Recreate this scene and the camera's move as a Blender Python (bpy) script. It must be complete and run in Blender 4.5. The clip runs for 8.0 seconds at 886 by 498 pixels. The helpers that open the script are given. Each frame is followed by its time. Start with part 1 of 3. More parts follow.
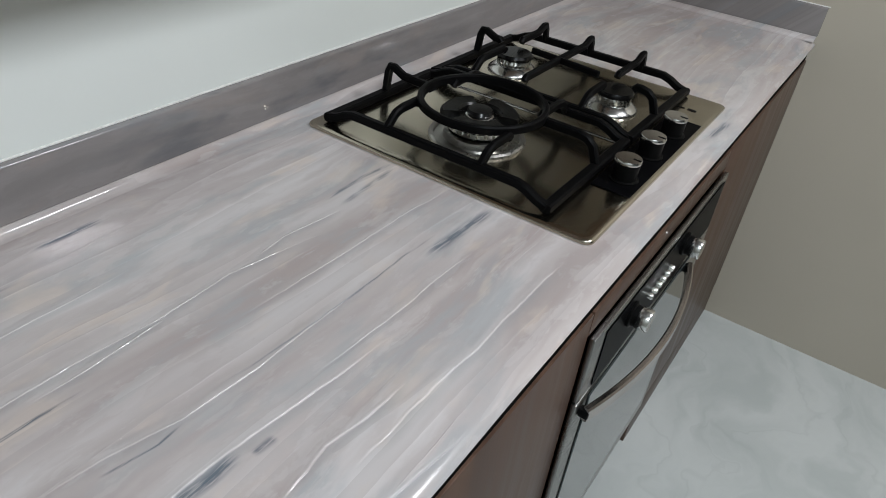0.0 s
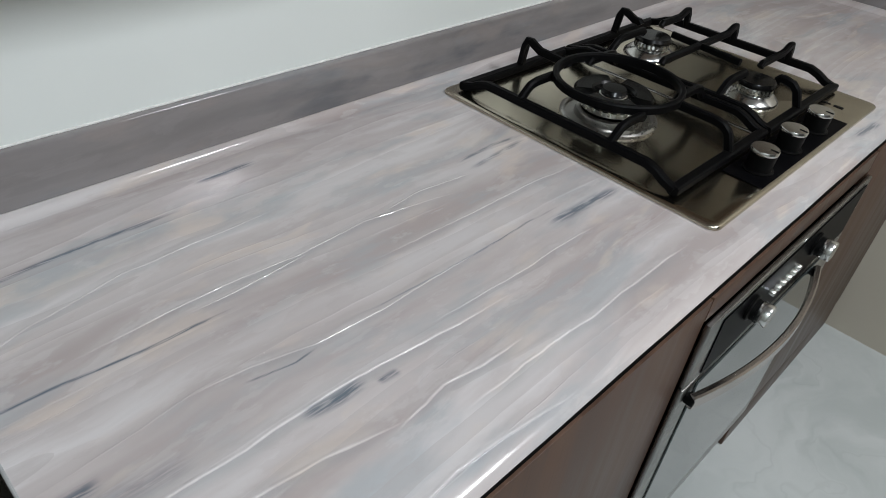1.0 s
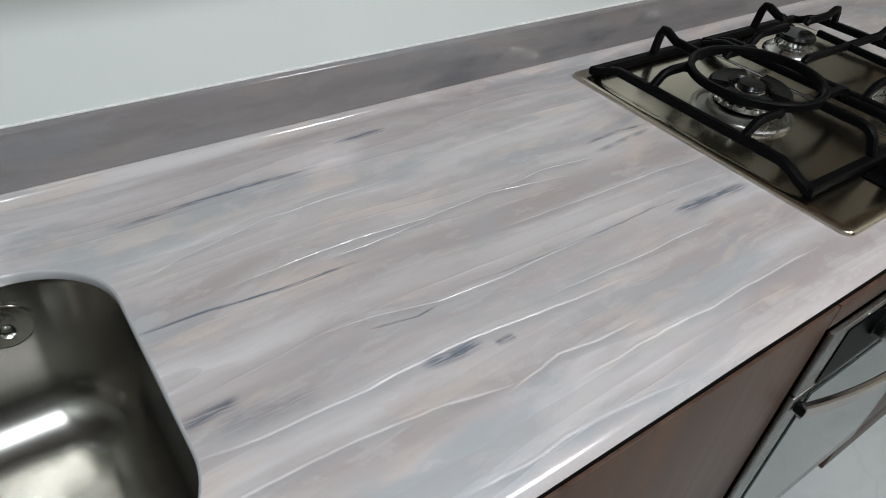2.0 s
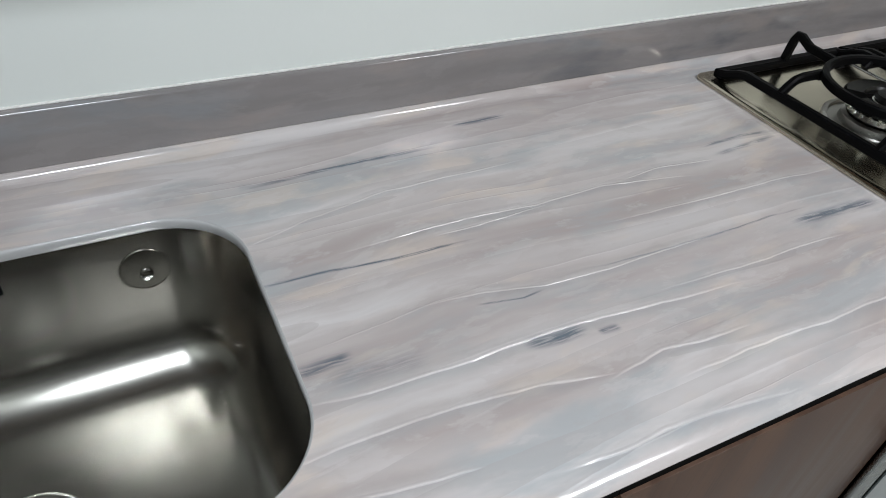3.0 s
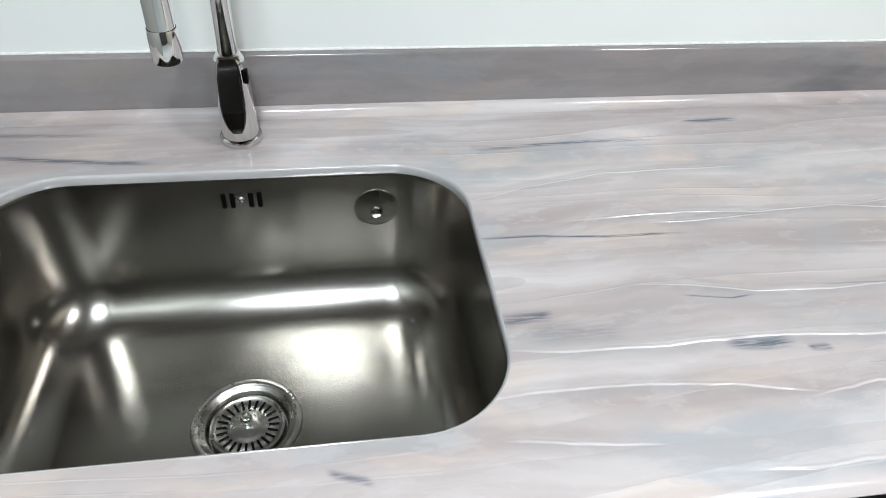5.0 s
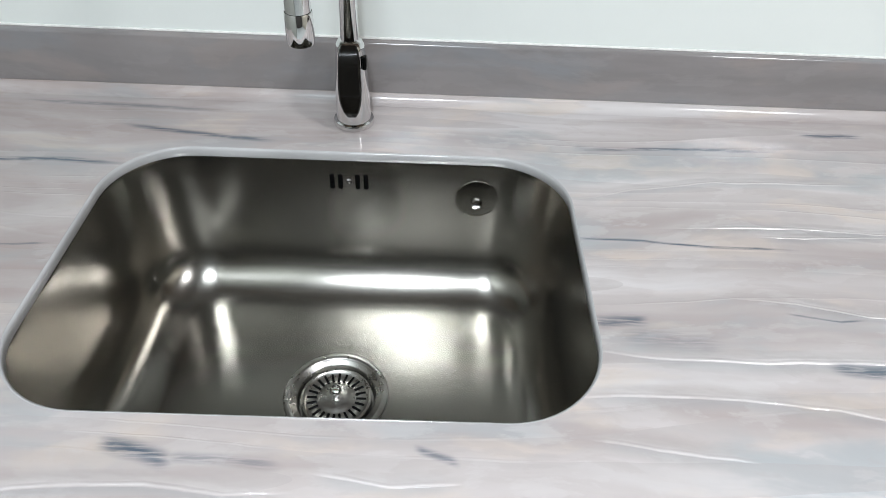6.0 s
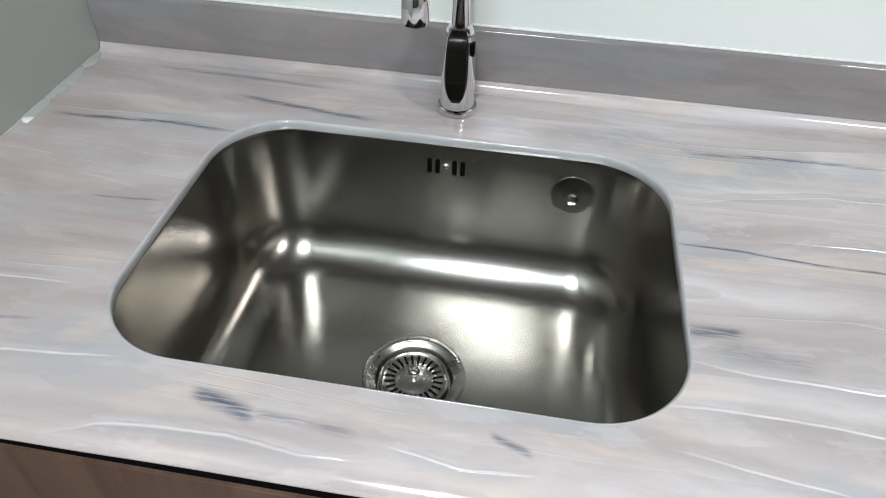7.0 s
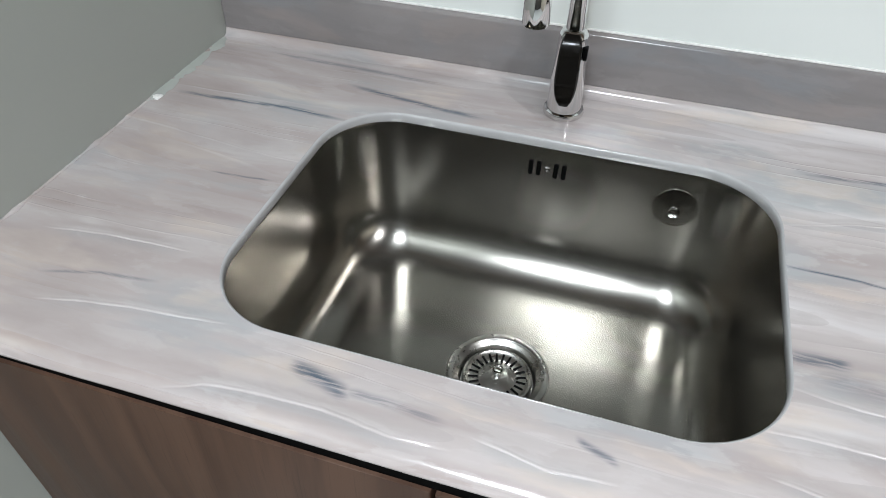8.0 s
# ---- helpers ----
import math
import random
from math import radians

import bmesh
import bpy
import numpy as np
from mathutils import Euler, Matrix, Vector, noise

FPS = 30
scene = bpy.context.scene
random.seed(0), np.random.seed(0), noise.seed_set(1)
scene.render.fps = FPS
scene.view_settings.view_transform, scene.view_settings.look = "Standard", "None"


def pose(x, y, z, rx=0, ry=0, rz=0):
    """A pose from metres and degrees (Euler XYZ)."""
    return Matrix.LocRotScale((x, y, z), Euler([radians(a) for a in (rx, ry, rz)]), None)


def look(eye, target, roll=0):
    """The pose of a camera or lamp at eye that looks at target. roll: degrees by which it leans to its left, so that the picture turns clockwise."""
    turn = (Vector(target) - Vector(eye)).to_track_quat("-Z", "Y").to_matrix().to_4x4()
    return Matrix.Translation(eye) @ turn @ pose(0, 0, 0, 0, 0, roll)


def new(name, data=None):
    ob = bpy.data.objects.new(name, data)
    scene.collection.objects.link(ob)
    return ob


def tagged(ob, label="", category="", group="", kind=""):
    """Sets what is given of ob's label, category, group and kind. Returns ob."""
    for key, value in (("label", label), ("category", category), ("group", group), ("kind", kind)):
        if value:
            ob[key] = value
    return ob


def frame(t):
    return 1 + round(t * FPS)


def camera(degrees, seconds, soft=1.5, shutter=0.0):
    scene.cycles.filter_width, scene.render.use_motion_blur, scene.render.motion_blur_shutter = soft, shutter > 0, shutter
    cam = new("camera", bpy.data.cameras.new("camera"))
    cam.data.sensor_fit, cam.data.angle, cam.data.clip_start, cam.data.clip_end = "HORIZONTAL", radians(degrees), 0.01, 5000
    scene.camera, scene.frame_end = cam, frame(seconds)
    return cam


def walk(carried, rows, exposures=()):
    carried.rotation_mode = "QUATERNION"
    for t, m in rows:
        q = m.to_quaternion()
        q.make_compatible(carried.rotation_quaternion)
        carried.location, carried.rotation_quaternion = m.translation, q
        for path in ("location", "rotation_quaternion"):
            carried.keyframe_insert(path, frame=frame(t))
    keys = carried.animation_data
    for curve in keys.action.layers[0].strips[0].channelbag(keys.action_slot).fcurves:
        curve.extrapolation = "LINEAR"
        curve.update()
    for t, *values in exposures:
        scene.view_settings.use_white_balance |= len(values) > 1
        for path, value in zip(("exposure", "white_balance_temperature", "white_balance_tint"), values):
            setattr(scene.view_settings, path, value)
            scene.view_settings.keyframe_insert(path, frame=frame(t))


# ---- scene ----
cam = camera(65.4, 8.0, 0.6)
PATH = [
    (0, (0.82, -0.758, 1.396), (2.217, 0.087, 0.241), 6.5),
    (0.5, (0.796, -0.76, 1.393), (2.091, 0.195, 0.205), 6.3),
    (1, (0.772, -0.764, 1.389), (1.964, 0.287, 0.175), 6.3),
    (1.5, (0.747, -0.765, 1.383), (1.836, 0.369, 0.147), 6.3),
    (3, (0.694, -0.776, 1.378), (1.452, 0.556, 0.093), 5.6),
    (3.5, (0.676, -0.784, 1.375), (1.324, 0.597, 0.081), 5.5),
    (4, (0.66, -0.793, 1.377), (1.183, 0.625, 0.068), 5.0),
    (4.5, (0.653, -0.803, 1.376), (1.05, 0.649, 0.059), 4.4),
    (6, (0.627, -0.823, 1.38), (0.66, 0.658, 0.037), 2.8),
    (6.5, (0.626, -0.827, 1.378), (0.539, 0.643, 0.024), 2.4),
    (7, (0.62, -0.828, 1.372), (0.413, 0.625, 0.013), 1.9),
    (7.5, (0.615, -0.831, 1.373), (0.286, 0.597, 0.012), 1.2),
    (8, (0.605, -0.84, 1.375), (0.172, 0.559, 0.013), 0.7),
]
EXPOSURES = [(0.0, -0.16), (1.5, -0.11), (3.0, -0.04), (3.5, 0.22), (4.5, 0.48), (6.0, 0.41), (7.0, 0.38), (8.0, 0.34)]
walk(cam, [(t, look(eye, target, roll)) for t, eye, target, roll in PATH], EXPOSURES)

# ---------------------------------------------------------------- light
world = bpy.data.worlds.new("world")
scene.world = world
world.use_nodes = True
world.node_tree.nodes["Background"].inputs["Color"].default_value = (0.75, 0.8, 0.85, 1)
world.node_tree.nodes["Background"].inputs["Strength"].default_value = 0.02


def lamp(name, at, size, watts, colour):
    data = bpy.data.lights.new(name, "AREA")
    data.shape, data.size, data.size_y, data.energy, data.color = "RECTANGLE", size[0], size[1], watts, colour
    ob = new(name, data)
    ob.matrix_basis = Matrix.Translation(at)
    return ob


LIGHT_A = (0.48, -1.58, 2.56)
LIGHT_B = (2.03, -1.58, 2.56)
COOL, SOFT = (0.85, 0.93, 1.0), (0.925, 0.94, 0.98)
lamp("panel_lamp", (LIGHT_A[0], LIGHT_A[1], LIGHT_A[2] - 0.012), (0.36, 0.24), 38, COOL)
lamp("panel_lamp", (LIGHT_B[0], LIGHT_B[1], LIGHT_B[2] - 0.012), (0.34, 0.24), 31, SOFT)


# ---------------------------------------------------------------- node helpers
def material(name):
    m = bpy.data.materials.new(name)
    m.use_nodes = True
    return m, m.node_tree, m.node_tree.nodes["Principled BSDF"]


def put(tree, sock, value):
    if isinstance(value, bpy.types.NodeSocket):
        tree.links.new(value, sock)
    else:
        sock.default_value = value


def calc(tree, op, a, b=0.0, c=0.0):
    n = tree.nodes.new("ShaderNodeMath")
    n.operation = op
    for sock, v in zip(n.inputs, (a, b, c)):
        put(tree, sock, v)
    return n.outputs[0]


def vec(tree, x, y, z=0.0):
    n = tree.nodes.new("ShaderNodeCombineXYZ")
    for sock, v in zip(n.inputs, (x, y, z)):
        put(tree, sock, v)
    return n.outputs[0]


def noise_at(tree, v, scale=1.0, detail=3.0, rough=0.5):
    n = tree.nodes.new("ShaderNodeTexNoise")
    put(tree, n.inputs["Vector"], v)
    n.inputs["Scale"].default_value, n.inputs["Detail"].default_value, n.inputs["Roughness"].default_value = scale, detail, rough
    return n.outputs["Fac"]


def remap(tree, v, a, b, c=0.0, d=1.0, smooth=True):
    n = tree.nodes.new("ShaderNodeMapRange")
    n.interpolation_type = "SMOOTHSTEP" if smooth else "LINEAR"
    put(tree, n.inputs["Value"], v)
    for key, x in zip(("From Min", "From Max", "To Min", "To Max"), (a, b, c, d)):
        n.inputs[key].default_value = x
    return n.outputs["Result"]


def blend(tree, fac, a, b, mode="MIX"):
    n = tree.nodes.new("ShaderNodeMix")
    n.data_type, n.blend_type = "RGBA", mode
    put(tree, n.inputs["Factor"], fac)
    put(tree, n.inputs["A"], a if isinstance(a, bpy.types.NodeSocket) else (*a, 1))
    put(tree, n.inputs["B"], b if isinstance(b, bpy.types.NodeSocket) else (*b, 1))
    return n.outputs["Result"]


def object_xyz(tree):
    co = tree.nodes.new("ShaderNodeTexCoord")
    sep = tree.nodes.new("ShaderNodeSeparateXYZ")
    tree.links.new(co.outputs["Object"], sep.inputs[0])
    return sep.outputs[0], sep.outputs[1], sep.outputs[2], co.outputs["Object"]


def bump(tree, bsdf, height, strength, distance):
    n = tree.nodes.new("ShaderNodeBump")
    n.inputs["Strength"].default_value, n.inputs["Distance"].default_value = strength, distance
    tree.links.new(height, n.inputs["Height"])
    tree.links.new(n.outputs[0], bsdf.inputs["Normal"])


# ---------------------------------------------------------------- materials
# lines of the pour: half width, strength, then points x, y along it
VEINS = (
    (0.0022, 0.85, (0.760, -0.269), (0.839, -0.270), (0.915, -0.275), (1.020, -0.278)),
    (0.0036, 0.75, (0.803, -0.102), (0.869, -0.096), (0.960, -0.090), (1.061, -0.093)),
    (0.0055, 0.75, (1.100, -0.048), (1.135, -0.049), (1.188, -0.049)),
    (0.0080, 0.75, (1.390, -0.388), (1.477, -0.390), (1.548, -0.393)),
    (0.0030, 0.60, (1.400, -0.211), (1.487, -0.208), (1.550, -0.214)),
    (0.0016, 0.60, (1.100, -0.364), (1.194, -0.369), (1.346, -0.368), (1.440, -0.370)),
    (0.0014, 0.70, (0.970, -0.371), (1.020, -0.379), (1.047, -0.376)),
    (0.0080, 0.90, (0.985, -0.432), (1.020, -0.436), (1.056, -0.437)),
    (0.0045, 0.70, (1.062, -0.446), (1.088, -0.449)),
)
VEINS_SINK = (
    (0.0042, 0.85, (0.020, -0.167), (0.090, -0.165), (0.180, -0.159), (0.270, -0.164)),
    (0.0050, 0.75, (0.230, -0.077), (0.301, -0.090), (0.366, -0.100), (0.435, -0.105)),
    (0.0050, 0.45, (0.080, -0.030), (0.214, -0.034), (0.370, -0.041)),
    (0.0016, 0.60, (0.160, -0.309), (0.240, -0.305)),
    (0.0085, 0.90, (0.372, -0.528), (0.407, -0.536), (0.436, -0.547)),
    (0.0050, 0.45, (0.420, -0.541), (0.520, -0.547)),
    (0.0040, 0.65, (0.618, -0.527), (0.655, -0.541)),
    (0.0022, 0.45, (0.090, -0.503), (0.151, -0.489), (0.210, -0.481)),
    (0.0075, 0.75, (0.778, -0.388), (0.835, -0.383)),
    (0.0120, 0.30, (0.800, -0.402), (0.900, -0.412)),
    (0.0045, 0.55, (1.410, -0.235), (1.540, -0.224)),
    (0.0070, 0.65, (2.010, -0.552), (2.110, -0.560)),
)
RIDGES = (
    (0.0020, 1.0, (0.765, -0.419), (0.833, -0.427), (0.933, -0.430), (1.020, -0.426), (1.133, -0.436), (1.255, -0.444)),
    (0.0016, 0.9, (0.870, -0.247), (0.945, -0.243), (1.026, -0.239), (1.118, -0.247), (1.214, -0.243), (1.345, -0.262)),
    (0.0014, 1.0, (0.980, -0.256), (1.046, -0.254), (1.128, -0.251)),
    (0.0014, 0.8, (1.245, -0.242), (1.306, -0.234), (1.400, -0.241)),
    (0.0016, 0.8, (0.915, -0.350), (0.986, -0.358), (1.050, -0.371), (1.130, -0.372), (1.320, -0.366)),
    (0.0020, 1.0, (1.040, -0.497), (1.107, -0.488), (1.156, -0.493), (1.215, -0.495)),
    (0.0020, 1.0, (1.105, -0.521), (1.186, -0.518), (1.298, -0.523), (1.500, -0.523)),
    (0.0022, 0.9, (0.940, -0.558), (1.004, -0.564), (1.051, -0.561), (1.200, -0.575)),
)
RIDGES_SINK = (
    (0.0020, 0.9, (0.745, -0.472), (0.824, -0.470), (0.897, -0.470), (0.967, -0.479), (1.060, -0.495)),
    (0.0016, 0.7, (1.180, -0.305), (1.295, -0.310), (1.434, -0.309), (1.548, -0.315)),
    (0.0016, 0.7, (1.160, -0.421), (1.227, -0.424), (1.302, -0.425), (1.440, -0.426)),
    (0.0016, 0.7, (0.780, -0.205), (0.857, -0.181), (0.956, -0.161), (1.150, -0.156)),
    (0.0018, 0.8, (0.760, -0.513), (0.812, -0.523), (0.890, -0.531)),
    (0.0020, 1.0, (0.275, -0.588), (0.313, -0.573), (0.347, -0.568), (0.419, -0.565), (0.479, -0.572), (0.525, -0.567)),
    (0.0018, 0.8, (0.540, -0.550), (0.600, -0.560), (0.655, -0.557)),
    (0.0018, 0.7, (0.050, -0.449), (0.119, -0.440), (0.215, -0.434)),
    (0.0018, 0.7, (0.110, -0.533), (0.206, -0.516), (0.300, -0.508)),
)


def offset_from(tree, x, s, pts):
    """Signed distance across a line that runs from point to point."""
    (x0, y0), last = pts[0], 0.0
    centre = y0
    for (xa, ya), (xb, yb) in zip(pts, pts[1:]):
        slope = (yb - ya) / (xb - xa)
        past = calc(tree, "SUBTRACT", x, xa)
        centre = calc(tree, "MULTIPLY_ADD", past if xa == x0 else calc(tree, "MAXIMUM", past, 0.0), slope - last, centre)
        last = slope
    return calc(tree, "SUBTRACT", s, centre)


def line_ends(tree, x, pts, strength):
    mid, half = (pts[0][0] + pts[-1][0]) / 2, (pts[-1][0] - pts[0][0]) / 2
    return remap(tree, calc(tree, "ABSOLUTE", calc(tree, "SUBTRACT", x, mid)), half * 0.55, half * 1.08, strength, 0.0)


def vein_mask(tree, x, s, table):
    total = 0.0
    for half, strength, *pts in table:
        off = calc(tree, "ABSOLUTE", offset_from(tree, x, s, pts))
        body = remap(tree, off, 0.0, half * 1.5, 1.0, 0.0)
        total = calc(tree, "MAXIMUM", total, calc(tree, "MULTIPLY", body, line_ends(tree, x, pts, strength)))
    return total


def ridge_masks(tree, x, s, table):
    """Height of the raised flow edges (steep on one flank), the crest alone, and the shaded side before it."""
    height, crest, shade_side = 0.0, 0.0, 0.0
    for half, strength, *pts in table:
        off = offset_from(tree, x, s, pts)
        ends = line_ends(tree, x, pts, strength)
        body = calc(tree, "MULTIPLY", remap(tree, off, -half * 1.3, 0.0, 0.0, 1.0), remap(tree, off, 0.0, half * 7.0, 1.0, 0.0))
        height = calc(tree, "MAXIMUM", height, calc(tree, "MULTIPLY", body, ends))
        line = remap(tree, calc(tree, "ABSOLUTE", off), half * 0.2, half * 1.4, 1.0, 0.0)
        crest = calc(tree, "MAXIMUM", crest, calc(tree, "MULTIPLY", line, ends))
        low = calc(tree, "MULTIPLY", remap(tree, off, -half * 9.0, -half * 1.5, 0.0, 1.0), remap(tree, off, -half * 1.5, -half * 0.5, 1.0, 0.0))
        shade_side = calc(tree, "MAXIMUM", shade_side, calc(tree, "MULTIPLY", low, ends))
    return height, crest, shade_side


def epoxy(name, dull, mid, pale, blue, peach, veined):
    """Poured resin, drawn out in streaks along the wall, with thin raised flow lines."""
    m, tree, bsdf = material(name)
    x, y, z, _ = object_xyz(tree)
    s = calc(tree, "SUBTRACT", calc(tree, "ADD", y, z), 0.02)
    wide = noise_at(tree, vec(tree, calc(tree, "MULTIPLY", x, 2.2), calc(tree, "MULTIPLY", s, 5.0), 1.3), 1.0, 2.0)
    fine = noise_at(tree, vec(tree, calc(tree, "MULTIPLY", x, 11.0), calc(tree, "MULTIPLY", s, 24.0), 4.0), 1.0, 3.0)
    s1 = calc(tree, "MULTIPLY_ADD", calc(tree, "SUBTRACT", wide, 0.5), 0.10, s)
    s1 = calc(tree, "MULTIPLY_ADD", calc(tree, "SUBTRACT", fine, 0.5), 0.018, s1)
    streak = noise_at(tree, vec(tree, calc(tree, "MULTIPLY", x, 1.7), calc(tree, "MULTIPLY", s1, 16.0), 0.0), 1.0, 3.5, 0.52)
    cloud = noise_at(tree, vec(tree, calc(tree, "MULTIPLY", x, 3.6), calc(tree, "MULTIPLY", s1, 11.0), 8.0), 1.0, 5.0, 0.56)
    warm = noise_at(tree, vec(tree, calc(tree, "MULTIPLY", x, 7.0), calc(tree, "MULTIPLY", s1, 20.0), 15.0), 1.0, 4.0)
    hair = noise_at(tree, vec(tree, calc(tree, "MULTIPLY", x, 9.0), calc(tree, "MULTIPLY", s1, 120.0), 22.0), 1.0, 3.0)
    col = blend(tree, remap(tree, streak, 0.34, 0.52), dull, mid)
    col = blend(tree, remap(tree, streak, 0.50, 0.66), col, pale)
    col = blend(tree, remap(tree, cloud, 0.50, 0.64, 0.0, 0.75), col, blue)
    col = blend(tree, remap(tree, warm, 0.54, 0.66, 0.0, 0.5), col, peach)
    flake = noise_at(tree, vec(tree, calc(tree, "MULTIPLY", x, 13.0), calc(tree, "MULTIPLY", s1, 34.0), 27.0), 1.0, 5.0, 0.6)
    col = blend(tree, remap(tree, flake, 0.53, 0.60, 0.0, 0.30), col, pale)
    col = blend(tree, remap(tree, flake, 0.44, 0.37, 0.0, 0.22), col, dull)
    col = blend(tree, remap(tree, hair, 0.48, 0.66, 0.0, 0.06), col, tuple(c * 0.72 for c in dull))
    # contour steps of a stretched noise: long flow lines, pale on one side
    sway = noise_at(tree, vec(tree, calc(tree, "MULTIPLY", x, 1.6), calc(tree, "MULTIPLY", s, 2.5), 3.7), 1.0, 1.0)
    sr = calc(tree, "MULTIPLY_ADD", calc(tree, "SUBTRACT", sway, 0.5), 0.09, s)
    sr = calc(tree, "MULTIPLY_ADD", calc(tree, "SUBTRACT", fine, 0.5), 0.008, sr)
    lines = noise_at(tree, vec(tree, calc(tree, "MULTIPLY", x, 0.42), calc(tree, "MULTIPLY", sr, 10.0), 31.0), 1.0, 1.0)
    gate = noise_at(tree, vec(tree, calc(tree, "MULTIPLY", x, 4.0), calc(tree, "MULTIPLY", s, 9.0), 44.0), 1.0, 2.0)
    saw = calc(tree, "FRACT", calc(tree, "DIVIDE", lines, 0.085))
    near = calc(tree, "MINIMUM", saw, calc(tree, "SUBTRACT", 1.0, saw))
    ridge = calc(tree, "MULTIPLY", remap(tree, near, 0.0, 0.10, 1.0, 0.0), remap(tree, gate, 0.46, 0.60, 0.0, 0.6))
    if veined:
        # the colour turns darker and browner towards the sink end
        far = calc(tree, "MULTIPLY", remap(tree, x, 0.70, 0.0, 0.0, 0.85), remap(tree, cloud, 0.25, 0.60, 1.0, 0.35))
        col = blend(tree, far, col, (0.275, 0.22, 0.20))
        col = blend(tree, remap(tree, saw, 0.0, 1.0, 0.0, 0.42, False), col, tuple(c * 0.80 for c in mid))
        wob = noise_at(tree, vec(tree, calc(tree, "MULTIPLY", x, 9.0), calc(tree, "MULTIPLY", s, 10.0), 60.0), 1.0, 3.0)
        sv = calc(tree, "MULTIPLY_ADD", calc(tree, "SUBTRACT", wob, 0.5), 0.012, s)
        ragged = noise_at(tree, vec(tree, calc(tree, "MULTIPLY", x, 26.0), calc(tree, "MULTIPLY", sv, 300.0), 70.0), 1.0, 4.0)
        dark = calc(tree, "MAXIMUM", vein_mask(tree, x, sv, VEINS), vein_mask(tree, x, sv, VEINS_SINK))
        dark = calc(tree, "MULTIPLY", dark, remap(tree, ragged, 0.34, 0.56, 0.25, 1.0))
        col = blend(tree, dark, col, (0.050, 0.082, 0.120))
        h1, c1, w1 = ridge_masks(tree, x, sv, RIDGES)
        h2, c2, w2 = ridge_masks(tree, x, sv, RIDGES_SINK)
        raised, crest, shade_side = (calc(tree, "MAXIMUM", a, b) for a, b in ((h1, h2), (c1, c2), (w1, w2)))
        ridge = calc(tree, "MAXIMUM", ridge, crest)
        # pale and dark tints put the ridges' lit and shaded sides into the colour
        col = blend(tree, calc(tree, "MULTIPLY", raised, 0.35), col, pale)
        col = blend(tree, calc(tree, "MULTIPLY", shade_side, 0.40), col, tuple(c * 0.72 for c in blue))
        spots = tree.nodes.new("ShaderNodeTexVoronoi")
        tree.links.new(vec(tree, x, s, 0.0), spots.inputs["Vector"])
        spots.inputs["Scale"].default_value = 9.0
        col = blend(tree, remap(tree, spots.outputs["Distance"], 0.008, 0.018, 0.6, 0.0), col, (0.78, 0.76, 0.74))
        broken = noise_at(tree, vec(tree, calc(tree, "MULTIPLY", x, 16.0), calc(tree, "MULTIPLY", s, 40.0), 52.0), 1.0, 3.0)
        # pale pigment along the crests, with their highlight painted in
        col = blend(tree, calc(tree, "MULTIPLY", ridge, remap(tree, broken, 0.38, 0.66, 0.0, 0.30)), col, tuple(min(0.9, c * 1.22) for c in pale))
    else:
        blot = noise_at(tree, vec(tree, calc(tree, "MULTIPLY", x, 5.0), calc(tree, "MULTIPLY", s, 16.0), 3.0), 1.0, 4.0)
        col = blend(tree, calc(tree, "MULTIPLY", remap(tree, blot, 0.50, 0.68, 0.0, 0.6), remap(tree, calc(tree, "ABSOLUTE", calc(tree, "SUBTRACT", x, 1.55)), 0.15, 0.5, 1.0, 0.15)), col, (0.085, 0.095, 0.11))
    tree.links.new(col, bsdf.inputs["Base Color"])
    rough = remap(tree, cloud, 0.3, 0.7, 0.10, 0.20)
    tree.links.new(rough, bsdf.inputs["Roughness"])
    soft = calc(tree, "MULTIPLY_ADD", streak, 0.30, calc(tree, "MULTIPLY_ADD", ridge, 0.15, calc(tree, "MULTIPLY", raised, calc(tree, "MULTIPLY_ADD", broken, 1.3, -0.05))) if veined else 0.0)
    soft = calc(tree, "MULTIPLY_ADD", hair, 0.02, soft)
    soft = calc(tree, "MULTIPLY_ADD", fine, 0.30, soft)
    bump(tree, bsdf, soft, 0.8, 0.003)
    return m


def painted(name, colour, patchy=0.06, rough=0.55):
    m, tree, bsdf = material(name)
    _, _, _, v = object_xyz(tree)
    big = noise_at(tree, v, 1.6, 4.0)
    fine = noise_at(tree, v, 90.0, 3.0)
    col = blend(tree, remap(tree, big, 0.3, 0.7), tuple(c * (1 - patchy) for c in colour), colour)
    tree.links.new(col, bsdf.inputs["Base Color"])
    tree.links.new(remap(tree, big, 0.3, 0.7, rough - 0.08, rough + 0.08), bsdf.inputs["Roughness"])
    bump(tree, bsdf, fine, 0.12, 0.001)
    return m


